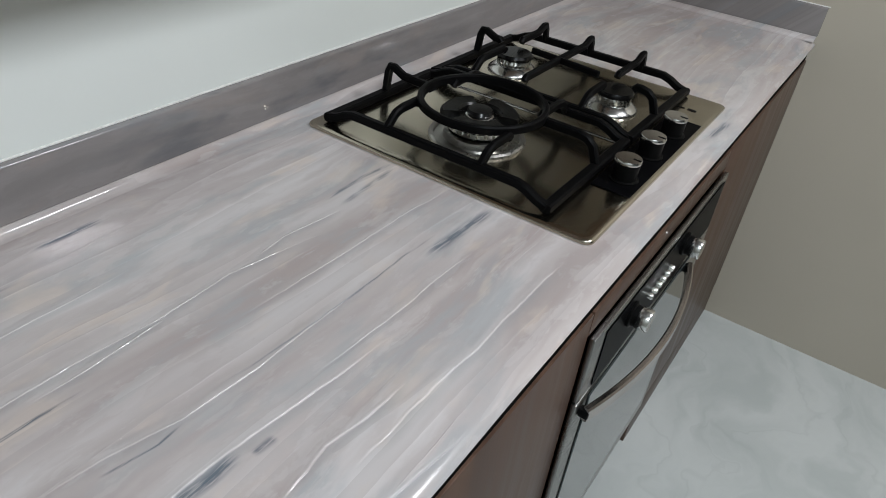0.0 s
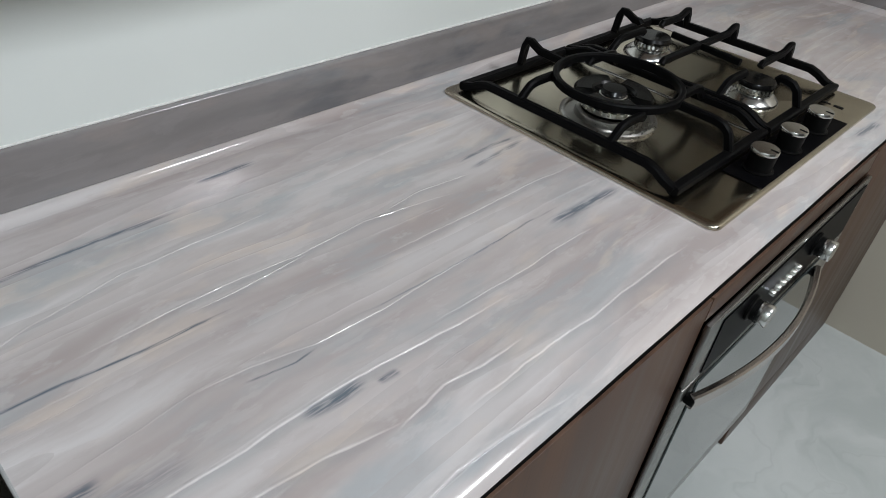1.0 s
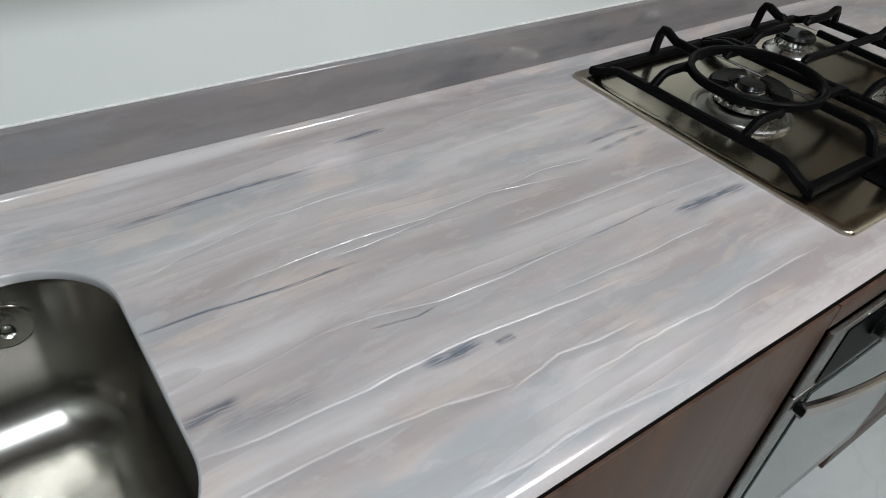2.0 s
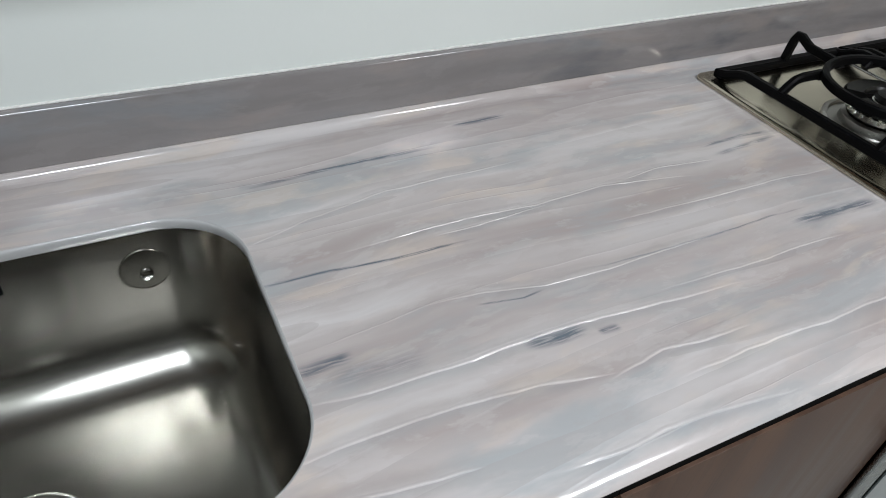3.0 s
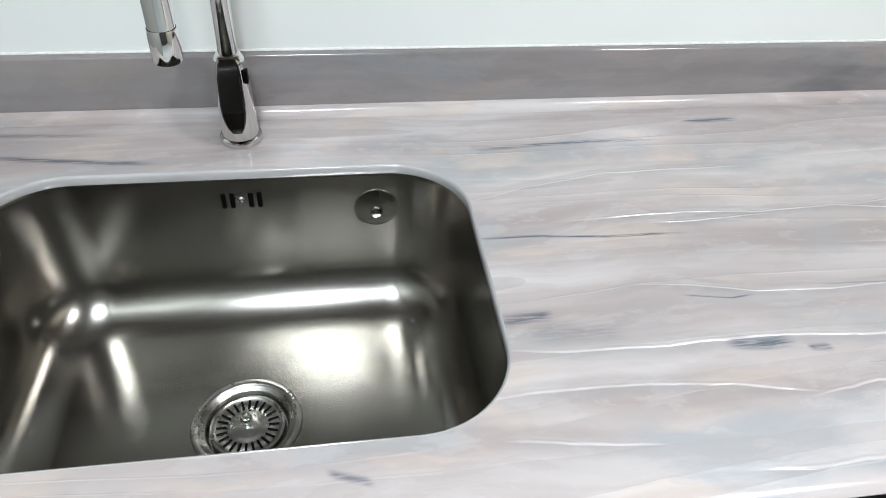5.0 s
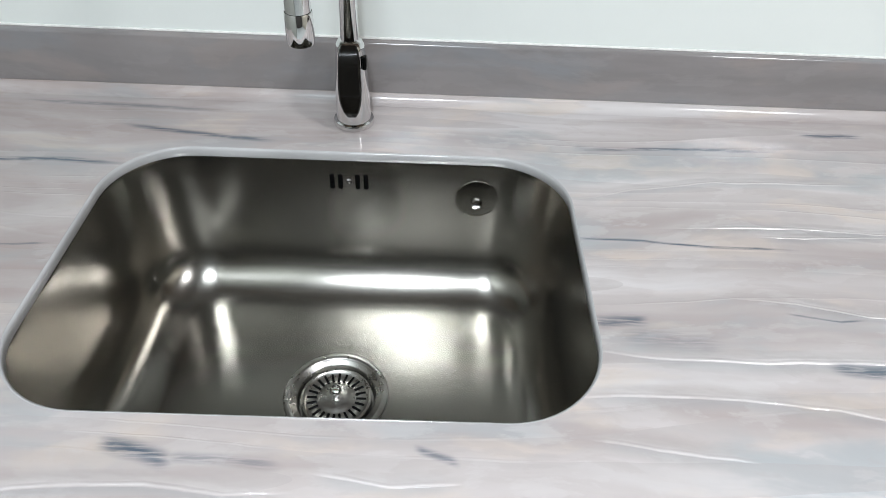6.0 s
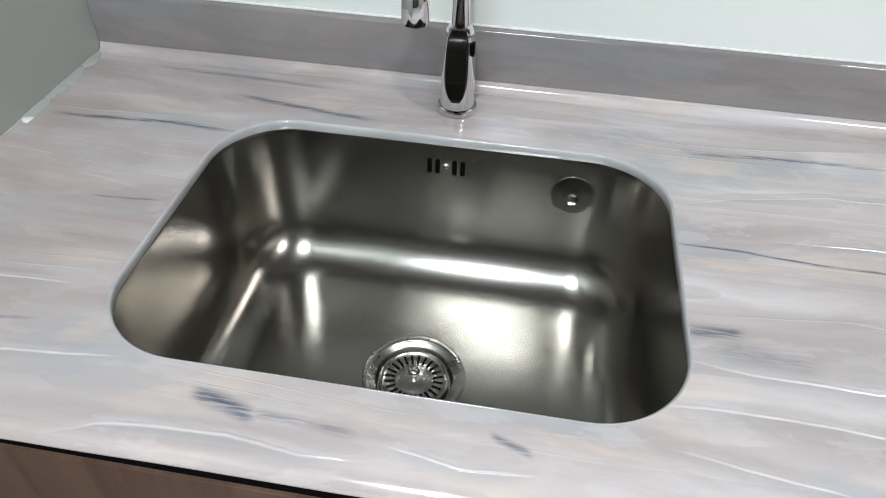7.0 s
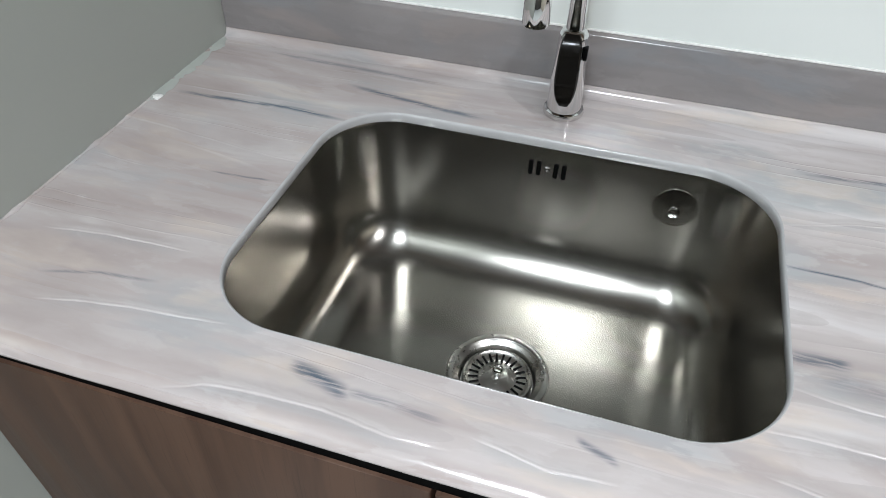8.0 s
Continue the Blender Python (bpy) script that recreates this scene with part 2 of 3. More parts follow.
def resin_floor():
    m, tree, bsdf = material("pale_resin_floor")
    x, y, z, v = object_xyz(tree)
    swirl = noise_at(tree, v, 2.2, 5.0)
    w = calc(tree, "MULTIPLY_ADD", calc(tree, "SUBTRACT", swirl, 0.5), 0.8, y)
    veil = noise_at(tree, vec(tree, calc(tree, "MULTIPLY", x, 2.5), calc(tree, "MULTIPLY", w, 7.0), 0.0), 1.0, 5.0)
    vein = noise_at(tree, vec(tree, calc(tree, "MULTIPLY", x, 1.4), calc(tree, "MULTIPLY", w, 2.6), 9.0), 1.0, 3.0)
    col = blend(tree, remap(tree, veil, 0.3, 0.7), (0.44, 0.47, 0.46), (0.54, 0.565, 0.555))
    line = remap(tree, calc(tree, "ABSOLUTE", calc(tree, "SUBTRACT", vein, 0.5)), 0.0, 0.012, 0.12, 0.0)
    col = blend(tree, line, col, (0.28, 0.29, 0.29))
    tree.links.new(col, bsdf.inputs["Base Color"])
    tree.links.new(remap(tree, veil, 0.3, 0.7, 0.14, 0.24), bsdf.inputs["Roughness"])
    bump(tree, bsdf, swirl, 0.15, 0.004)
    return m


def laminate():
    m, tree, bsdf = material("brown_wood_laminate")
    x, y, z, v = object_xyz(tree)
    bend = noise_at(tree, v, 3.0, 2.0)
    u = calc(tree, "MULTIPLY_ADD", bend, 0.035, x)
    grain = noise_at(tree, vec(tree, calc(tree, "MULTIPLY", u, 34.0), calc(tree, "MULTIPLY", y, 30.0), calc(tree, "MULTIPLY", z, 1.6)), 1.0, 5.0, 0.6)
    pore = noise_at(tree, vec(tree, calc(tree, "MULTIPLY", u, 420.0), calc(tree, "MULTIPLY", y, 400.0), calc(tree, "MULTIPLY", z, 11.0)), 1.0, 2.0)
    col = blend(tree, remap(tree, grain, 0.30, 0.70), (0.058, 0.032, 0.022), (0.092, 0.052, 0.035))
    col = blend(tree, remap(tree, pore, 0.55, 0.75, 0.0, 0.35), col, (0.020, 0.012, 0.010))
    tree.links.new(col, bsdf.inputs["Base Color"])
    tree.links.new(remap(tree, grain, 0.3, 0.7, 0.30, 0.42), bsdf.inputs["Roughness"])
    bsdf.inputs["Specular IOR Level"].default_value = 0.22
    bump(tree, bsdf, pore, 0.10, 0.0006)
    return m


def steel(name, colour, rough, stretch=(1.0, 1.0, 1.0), depth=0.12, aniso=0.0, vary=0.5):
    """Brushed or polished metal; stretch gives the direction of the brush marks."""
    m, tree, bsdf = material(name)
    x, y, z, v = object_xyz(tree)
    marks = noise_at(tree, vec(tree, calc(tree, "MULTIPLY", x, stretch[0]), calc(tree, "MULTIPLY", y, stretch[1]), calc(tree, "MULTIPLY", z, stretch[2])), 1.0, 3.0)
    smear = noise_at(tree, v, 9.0, 5.0)
    bsdf.inputs["Metallic"].default_value = 1.0
    col = blend(tree, remap(tree, smear, 0.3, 0.75, 0.0, 1.0), colour, tuple(c * 0.82 for c in colour))
    tree.links.new(col, bsdf.inputs["Base Color"])
    r = calc(tree, "MULTIPLY_ADD", calc(tree, "SUBTRACT", smear, 0.5), rough * vary, rough)
    r = calc(tree, "MULTIPLY_ADD", calc(tree, "SUBTRACT", marks, 0.5), rough * vary, r)
    tree.links.new(r, bsdf.inputs["Roughness"])
    bsdf.inputs["Anisotropic"].default_value = aniso
    if aniso > 0.5:
        # brushed along the wall: reflections smear across the brush lines
        bsdf.inputs["Anisotropic Rotation"].default_value = 0.25
        tree.links.new(vec(tree, 1.0, 0.08, 0.0), bsdf.inputs["Tangent"])
    if depth:
        bump(tree, bsdf, marks, depth, 0.0004)
    return m


def plain(name, colour, rough, metal=0.0, coat=0.0, grain=160.0, depth=0.08, shine=0.5):
    m, tree, bsdf = material(name)
    _, _, _, v = object_xyz(tree)
    n = noise_at(tree, v, grain, 3.0)
    col = blend(tree, remap(tree, n, 0.3, 0.7), tuple(c * 0.85 for c in colour), colour)
    tree.links.new(col, bsdf.inputs["Base Color"])
    bsdf.inputs["Roughness"].default_value, bsdf.inputs["Metallic"].default_value = rough, metal
    bsdf.inputs["Coat Weight"].default_value, bsdf.inputs["Specular IOR Level"].default_value = coat, shine
    bump(tree, bsdf, n, depth, 0.0004)
    return m


def glowing(name, colour, strength):
    m, tree, bsdf = material(name)
    bsdf.inputs["Base Color"].default_value = (0.8, 0.8, 0.8, 1)
    bsdf.inputs["Emission Color"].default_value, bsdf.inputs["Emission Strength"].default_value = (*colour, 1), strength
    return m


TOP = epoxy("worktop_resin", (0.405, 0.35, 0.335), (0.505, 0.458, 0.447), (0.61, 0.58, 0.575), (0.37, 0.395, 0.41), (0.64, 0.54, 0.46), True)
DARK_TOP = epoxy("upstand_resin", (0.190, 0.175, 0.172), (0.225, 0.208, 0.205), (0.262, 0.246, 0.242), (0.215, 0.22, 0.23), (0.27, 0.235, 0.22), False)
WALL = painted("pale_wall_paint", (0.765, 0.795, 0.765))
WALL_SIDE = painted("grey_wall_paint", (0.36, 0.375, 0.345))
WALL_BEIGE = painted("beige_wall_paint", (0.47, 0.43, 0.355))
# unseen far wall and ceiling, darkened to cut bounce and deepen reflections
WALL_DARK = painted("low_bounce_wall", (0.050, 0.046, 0.042))
CEILING = painted("low_bounce_ceiling", (0.27, 0.27, 0.26), 0.03)
FLOOR = resin_floor()
WOOD = laminate()
EDGE = steel("pale_polished_edge", (0.47, 0.465, 0.465), 0.12, (75.0, 75.0, 20.0), 0.25, 0.0, 0.9)
EDGE.node_tree.nodes["Principled BSDF"].inputs["Metallic"].default_value = 0.0
SEAL = plain("white_sealant", (0.78, 0.77, 0.74), 0.45)
SINK = steel("brushed_sink_steel", (0.345, 0.331, 0.302), 0.215, (10.0, 260.0, 260.0), 0.0, 0.6, 0.25)
PLATE = steel("brushed_hob_steel", (0.58, 0.53, 0.43), 0.20, (12.0, 700.0, 700.0), 0.0, 0.3, 0.3)
OVEN_STEEL = steel("brushed_oven_steel", (0.34, 0.335, 0.325), 0.28, (10.0, 500.0, 500.0), 0.08, 0.3)
HANDLE = steel("satin_handle_steel", (0.55, 0.50, 0.48), 0.20, (200.0, 200.0, 200.0), 0.0)
LEVER = plain("glossy_black_lever", (0.008, 0.007, 0.006), 0.12, 0.0, 0.0, 60.0, 0.0, 0.4)
DRAIN = steel("satin_drain_steel", (0.46, 0.45, 0.425), 0.30, (200.0, 200.0, 200.0), 0.0)
PLUG_STEEL = steel("smooth_plate_steel", (0.20, 0.19, 0.168), 0.2, (200.0, 200.0, 200.0), 0.0)
CHROME = steel("chrome", (0.80, 0.80, 0.80), 0.05, (30.0, 30.0, 30.0), 0.02)
ALU = steel("cast_aluminium", (0.72, 0.72, 0.70), 0.22, (300.0, 300.0, 300.0), 0.10)
IRON = plain("black_enamelled_iron", (0.003, 0.003, 0.0033), 0.42, 0.0, 0.0, 500.0, 0.2, 0.06)
ENAMEL = plain("black_enamel", (0.004, 0.004, 0.004), 0.25, 0.0, 0.0, 300.0, 0.1, 0.2)
BLACK_GLASS = plain("black_glass", (0.003, 0.003, 0.0035), 0.35, 0.0, 0.0, 40.0, 0.0, 0.02)
BLACK = plain("black_plastic", (0.004, 0.004, 0.004), 0.35, 0.0, 0.0, 160.0, 0.08, 0.06)
# flat black that stands for the shade in gaps and open slots
SHADOW_GAP = plain("shade_black", (0.003, 0.003, 0.003), 0.6, 0.0, 0.0, 160.0, 0.08, 0.02)
OVEN_GLASS = plain("tinted_oven_glass", (0.04, 0.048, 0.048), 0.08, 0.0, 0.4, 30.0, 0.0)
CARCASS = plain("cabinet_carcass_board", (0.22, 0.16, 0.12), 0.6)
DIFFUSER = glowing("lamp_diffuser", COOL, 6.0)
WARM_DIFFUSER = glowing("warm_lamp_diffuser", SOFT, 6.0)


# ---------------------------------------------------------------- building helpers
def mesh_object(name, bm, mat, smooth=None):
    bmesh.ops.recalc_face_normals(bm, faces=bm.faces)
    me = bpy.data.meshes.new(name)
    if smooth is not None:
        for f in bm.faces:
            f.smooth = True
    bm.to_mesh(me)
    bm.free()
    if smooth is not None:
        me.set_sharp_from_angle(angle=radians(smooth))
    if mat:
        me.materials.append(mat)
    return new(name, me)


def thing(name, at, label, category, group="", kind=""):
    ob = new(name)
    ob.empty_display_size = 0.05
    ob.matrix_basis = Matrix.Translation(at)
    return tagged(ob, label, category, group, kind)


def root_of(ob):
    while ob.parent:
        ob = ob.parent
    return ob


def part(name, bm, mat, parent, label="", smooth=40):
    """Links bm, built in the room's own metres, as one mesh under a thing or a part."""
    bmesh.ops.translate(bm, verts=bm.verts, vec=-root_of(parent).matrix_basis.translation)
    ob = mesh_object(name, bm, mat, smooth)
    ob.parent = parent
    return tagged(ob, label)


def setting(name, bm, mat, label, smooth=None):
    return tagged(mesh_object(name, bm, mat, smooth), label, name.split("_")[0], kind="structure")


def box(x0, x1, y0, y1, z0, z1, bevel=0.0, seg=2, into=None):
    bm = into or bmesh.new()
    made = bmesh.ops.create_cube(bm, size=1.0)["verts"]
    for v in made:
        v.co = Vector(((x0 + x1) / 2 + v.co.x * (x1 - x0), (y0 + y1) / 2 + v.co.y * (y1 - y0), (z0 + z1) / 2 + v.co.z * (z1 - z0)))
    if bevel:
        edges = list({e for v in made for e in v.link_edges})
        bmesh.ops.bevel(bm, geom=edges, offset=bevel, segments=seg, profile=0.5, affect="EDGES")
    return bm


def lathe(profile, at, n=40, axis=None, into=None):
    """Turns (radius, height) pairs about an axis through at."""
    bm = into or bmesh.new()
    turn = Vector((0, 0, 1)).rotation_difference(Vector(axis or (0, 0, 1))).to_matrix()
    rings = []
    for r, h in profile:
        if r < 1e-6:
            rings.append([bm.verts.new(Vector(at) + turn @ Vector((0, 0, h)))])
        else:
            rings.append([bm.verts.new(Vector(at) + turn @ Vector((r * math.cos(2 * math.pi * k / n), r * math.sin(2 * math.pi * k / n), h))) for k in range(n)])
    for a, b in zip(rings, rings[1:]):
        for k in range(n):
            j = (k + 1) % n
            if len(a) == 1 and len(b) > 1:
                bm.faces.new((a[0], b[k], b[j]))
            elif len(b) == 1 and len(a) > 1:
                bm.faces.new((a[k], a[j], b[0]))
            elif len(a) > 1:
                bm.faces.new((a[k], a[j], b[j], b[k]))
    return bm


def sweep(path, section, into=None, up=(0, 0, 1), scales=None):
    """Sweeps a closed section (pairs) along a path of points; the ends are capped."""
    bm = into or bmesh.new()
    path = [Vector(p) for p in path]
    rings = []
    for i, p in enumerate(path):
        d = (path[min(i + 1, len(path) - 1)] - path[max(i - 1, 0)]).normalized()
        side = d.cross(Vector(up))
        if side.length < 1e-4:
            side = d.cross(Vector((1, 0, 0)))
        side.normalize()
        over = side.cross(d)
        k = scales[i] if scales else 1.0
        rings.append([bm.verts.new(p + side * a * k + over * b * k) for a, b in section])
    n = len(section)
    for a, b in zip(rings, rings[1:]):
        for k in range(n):
            bm.faces.new((a[k], a[(k + 1) % n], b[(k + 1) % n], b[k]))
    bm.faces.new(rings[0][::-1])
    bm.faces.new(rings[-1])
    return bm


def circle(r, n=14, squash=1.0):
    return [(r * math.cos(2 * math.pi * k / n), r * squash * math.sin(2 * math.pi * k / n)) for k in range(n)]


def bar(w, h, c=0.25):
    """A rectangular section with cut corners."""
    a, b, k = w / 2, h / 2, min(w, h) * c
    return [(-a + k, -b), (a - k, -b), (a, -b + k), (a, b - k), (a - k, b), (-a + k, b), (-a, b - k), (-a, -b + k)]


def rounded(cx, cy, hx, hy, r, n=12):
    """Corner points of a rounded rectangle, counter-clockwise, n + 1 to a corner."""
    pts = []
    for q, (sx, sy) in enumerate(((1, 1), (-1, 1), (-1, -1), (1, -1))):
        for k in range(n + 1):
            a = math.pi / 2 * (q + k / n)
            pts.append((cx + sx * (hx - r) + r * math.cos(a), cy + sy * (hy - r) + r * math.sin(a)))
    return pts


def loft(rings, into=None, cap_first=False, cap_last=False):
    bm = into or bmesh.new()
    made = [[bm.verts.new(p) for p in ring] for ring in rings]
    for a, b in zip(made, made[1:]):
        n = len(a)
        for k in range(n):
            bm.faces.new((a[k], a[(k + 1) % n], b[(k + 1) % n], b[k]))
    if cap_first:
        bm.faces.new(made[0][::-1])
    if cap_last:
        bm.faces.new(made[-1])
    return bm


def extrude_profile(pts, a, b, axis="x", into=None):
    """A closed profile (pairs: across, up) drawn out from a to b along x or y."""
    bm = into or bmesh.new()
    place = (lambda p, t: (t, p[0], p[1])) if axis == "x" else (lambda p, t: (p[0], t, p[1]))
    return loft([[place(p, a) for p in pts], [place(p, b) for p in pts]], bm, True, True)


# ---------------------------------------------------------------- the room
X1, WALL_Y, FRONT = 2.815, 0.012, -3.60
setting("floor", box(-0.12, X1 + 0.12, FRONT - 0.12, WALL_Y + 0.12, -0.12, 0.0), FLOOR, "pale grey glossy resin floor with faint marbled veins")
setting("wall_back", box(-0.12, X1 + 0.12, WALL_Y, WALL_Y + 0.12, 0.0, 2.6), WALL, "smooth pale greenish white painted wall behind the worktop")
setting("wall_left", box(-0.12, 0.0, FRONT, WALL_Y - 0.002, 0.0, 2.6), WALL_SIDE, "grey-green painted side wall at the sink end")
setting("wall_right", box(X1, X1 + 0.12, FRONT, WALL_Y - 0.002, 0.0, 2.6), WALL_BEIGE, "beige painted side wall at the hob end")
setting("wall_front", box(-0.12, X1 + 0.12, FRONT - 0.12, FRONT - 0.002, 0.0, 2.6), WALL_DARK, "plain unseen wall facing the worktop, dark to cut bounced light")
setting("ceiling", box(-0.12, X1 + 0.12, FRONT - 0.12, WALL_Y + 0.12, 2.602, 2.72), CEILING, "flat unseen ceiling, dark grey to cut bounced light")


def ceiling_light(at, half, half_y, glow, label):
    x, y, z = at
    t = thing("ceiling_light", (x, y, 2.602), label, "ceiling light")
    f = loft([[(px, py, pz) for px, py in rounded(x, y, half + o, half_y + o, 0.02, 3)] for o, pz in ((0.0, z + 0.002), (0.0, z - 0.006), (0.03, z - 0.006), (0.03, 2.601))])
    part("frame", f, SEAL, t)
    part("diffuser", box(x - half + 0.003, x + half - 0.003, y - half_y + 0.003, y + half_y - 0.003, z, z + 0.004), glow, t)


ceiling_light(LIGHT_A, 0.19, 0.13, DIFFUSER, "small white ceiling light panel, lit")
ceiling_light(LIGHT_B, 0.18, 0.13, WARM_DIFFUSER, "small warm white ceiling light panel, lit")

# ---------------------------------------------------------------- worktop
Z = 0.900
worktop = thing("worktop", (0, 0, 0.88), "glossy streaked grey-beige resin kitchen worktop with upstands", "worktop")
SX, SY, SHX, SHY, SR = 0.517, -0.3133, 0.265, 0.1868, 0.088


def front_y(x):
    return -0.594 + 0.0095 * (1 - math.exp(-1.6 * x))


def slab():
    bm = bmesh.new()
    xs = [0.001 + (X1 - 0.003) * k / 56 for k in range(57)]
    nose = ((0.034, Z), (0.024, Z - 0.0007), (0.014, Z - 0.0022), (0.007, Z - 0.0050), (0.002, Z - 0.0088), (0.0, Z - 0.012), (0.0005, Z - 0.0145), (0.004, Z - 0.017))
    rows = [[bm.verts.new((x, front_y(x) + o + 0.0008 * noise.noise((x * 9, 0, 0)), z)) for x in xs] for o, z in nose]
    for a, b in zip(rows, rows[1:]):
        for k in range(len(xs) - 1):
            bm.faces.new((a[k], a[k + 1], b[k + 1], b[k]))
    lip = ((0.0030, Z), (0.0030, Z - 0.0125))
    holes = [[bm.verts.new((px, py, z)) for px, py in rounded(SX, SY, SHX + o, SHY + o, SR + o, 14)] for o, z in lip]
    n = len(holes[0])
    for a, b in zip(holes, holes[1:]):
        for k in range(n):
            bm.faces.new((a[k], a[(k + 1) % n], b[(k + 1) % n], b[k]))
    for edge, hole, z in ((rows[0], holes[0], Z), (rows[-1], holes[-1], Z - 0.017)):
        back = [bm.verts.new((xs[-1], 0.010, z)), bm.verts.new((xs[0], 0.010, z))]
        loop = edge + back
        edges = []
        for ring in (loop, hole):
            for k in range(len(ring)):
                a, b = ring[k], ring[(k + 1) % len(ring)]
                edges.append(bm.edges.get((a, b)) or bm.edges.new((a, b)))
        bmesh.ops.triangle_fill(bm, use_beauty=True, use_dissolve=False, edges=edges)
    return bm


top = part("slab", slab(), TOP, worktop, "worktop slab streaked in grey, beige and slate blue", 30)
wn = top.modifiers.new("weighted", "WEIGHTED_NORMAL")
wn.weight, wn.keep_sharp = 100, True
LIP = ((0.0034, Z - 0.0004), (0.0026, Z + 0.0001), (0.0013, Z - 0.0005), (0.0004, Z - 0.0018), (0.0, Z - 0.004), (0.0, Z - 0.0108), (0.0008, Z - 0.0123), (0.0029, Z - 0.0123))
part("cutout_edge", loft([[(px, py, z) for px, py in rounded(SX, SY, SHX + o, SHY + o, SR + o, 14)] for o, z in LIP]), EDGE, worktop, "polished pale edge of the sink cutout", 50)
COVE = [(-0.016, Z + 0.0004), (-0.010, Z + 0.0012), (-0.0055, Z + 0.0035), (-0.0022, Z + 0.0075), (-0.0006, Z + 0.012), (0.004, Z + 0.012), (0.004, Z + 0.0004)]
FACE = [(0.0, Z + 0.0125), (0.0, Z + 0.079), (0.0008, Z + 0.0818), (0.003, Z + 0.083), (0.0115, Z + 0.083), (0.0115, Z + 0.0125)]
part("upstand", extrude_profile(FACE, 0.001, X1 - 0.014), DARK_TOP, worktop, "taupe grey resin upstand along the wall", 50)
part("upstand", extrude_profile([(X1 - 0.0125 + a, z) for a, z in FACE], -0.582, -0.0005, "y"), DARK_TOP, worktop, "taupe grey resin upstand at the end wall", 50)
part("cove", extrude_profile(COVE, 0.001, X1 - 0.014), TOP, worktop, "glossy coved resin joint", 50)
part("cove", extrude_profile([(X1 - 0.0125 + a, z) for a, z in COVE], -0.580, -0.017, "y"), TOP, worktop, "glossy coved resin joint at the end wall", 50)


def bead(path, r):
    pts = [Vector(p) + Vector((0, noise.noise((i * 0.7, 3, 0)) * r * 0.3, noise.noise((i * 0.7, 9, 0)) * r * 0.35)) for i, p in enumerate(path)]
    return sweep(pts, circle(r, 8))


part("sealant_bead", bead([(0.004 + k * 0.02, 0.0105, Z + 0.0838) for k in range(139)], 0.0017), SEAL, worktop, "thin white sealant line along the upstand")
part("sealant_bead", bead([(X1 - 0.0018, -0.585 + k * 0.02, Z + 0.0838) for k in range(29)], 0.0016), SEAL, worktop, "thin white sealant line along the end upstand")


def edge_filler():
    """The ragged bead of filler where the slab meets the side wall."""
    pts, ks = [], []
    for k in range(120):
        y = -0.575 + k * 0.0046
        pts.append((0.0010 + 0.0012 * noise.noise((y * 70, 1, 0)), y, Z + 0.0002))
        ks.append(max(0.25, 0.6 + 1.6 * max(0.0, noise.noise((y * 31, 5, 0))) + 0.8 * noise.noise((y * 150, 7, 0))))
    return sweep(pts, [(a, b * 0.45) for a, b in circle(0.0036, 8)], None, (0, 0, 1), ks)



def wall_smear():
    """Wall filler dragged over the slab's edge in an uneven tongue."""
    pts, ks = [], []
    for k in range(70):
        y = -0.205 + k * 0.0030
        pts.append((0.0005, y, Z + 0.0004))
        ks.append(max(0.2, 1.0 + 0.9 * noise.noise((y * 40, 2, 0)) + 0.5 * noise.noise((y * 130, 4, 0))) * min(1.0, (k + 1) / 8, (70 - k) / 12))
    return sweep(pts, [(a, b * 0.12) for a, b in circle(0.0125, 10)], None, (0, 0, 1), ks)


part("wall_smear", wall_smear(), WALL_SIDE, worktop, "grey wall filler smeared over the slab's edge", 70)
part("edge_filler", edge_filler(), TOP, worktop, "ragged resin edge against the side wall", 70)
chip = bmesh.new()
bmesh.ops.create_icosphere(chip, subdivisions=3, radius=1.0)
for v in chip.verts:
    k = 1 + 0.35 * noise.noise(v.co * 1.7)
    v.co = Vector((0.007 + v.co.x * 0.008 * k, -0.188 + v.co.y * 0.009 * k, Z + v.co.z * 0.0022 * k))
part("filler_chip", chip, SEAL, worktop, "small white blob of filler at the edge", 70)

# ---------------------------------------------------------------- sink
sink = thing("sink", (SX, SY, 0.66), "undermounted brushed stainless steel sink with rounded corners", "sink")
FZ, DX, DY = 0.681, 0.517, -0.322


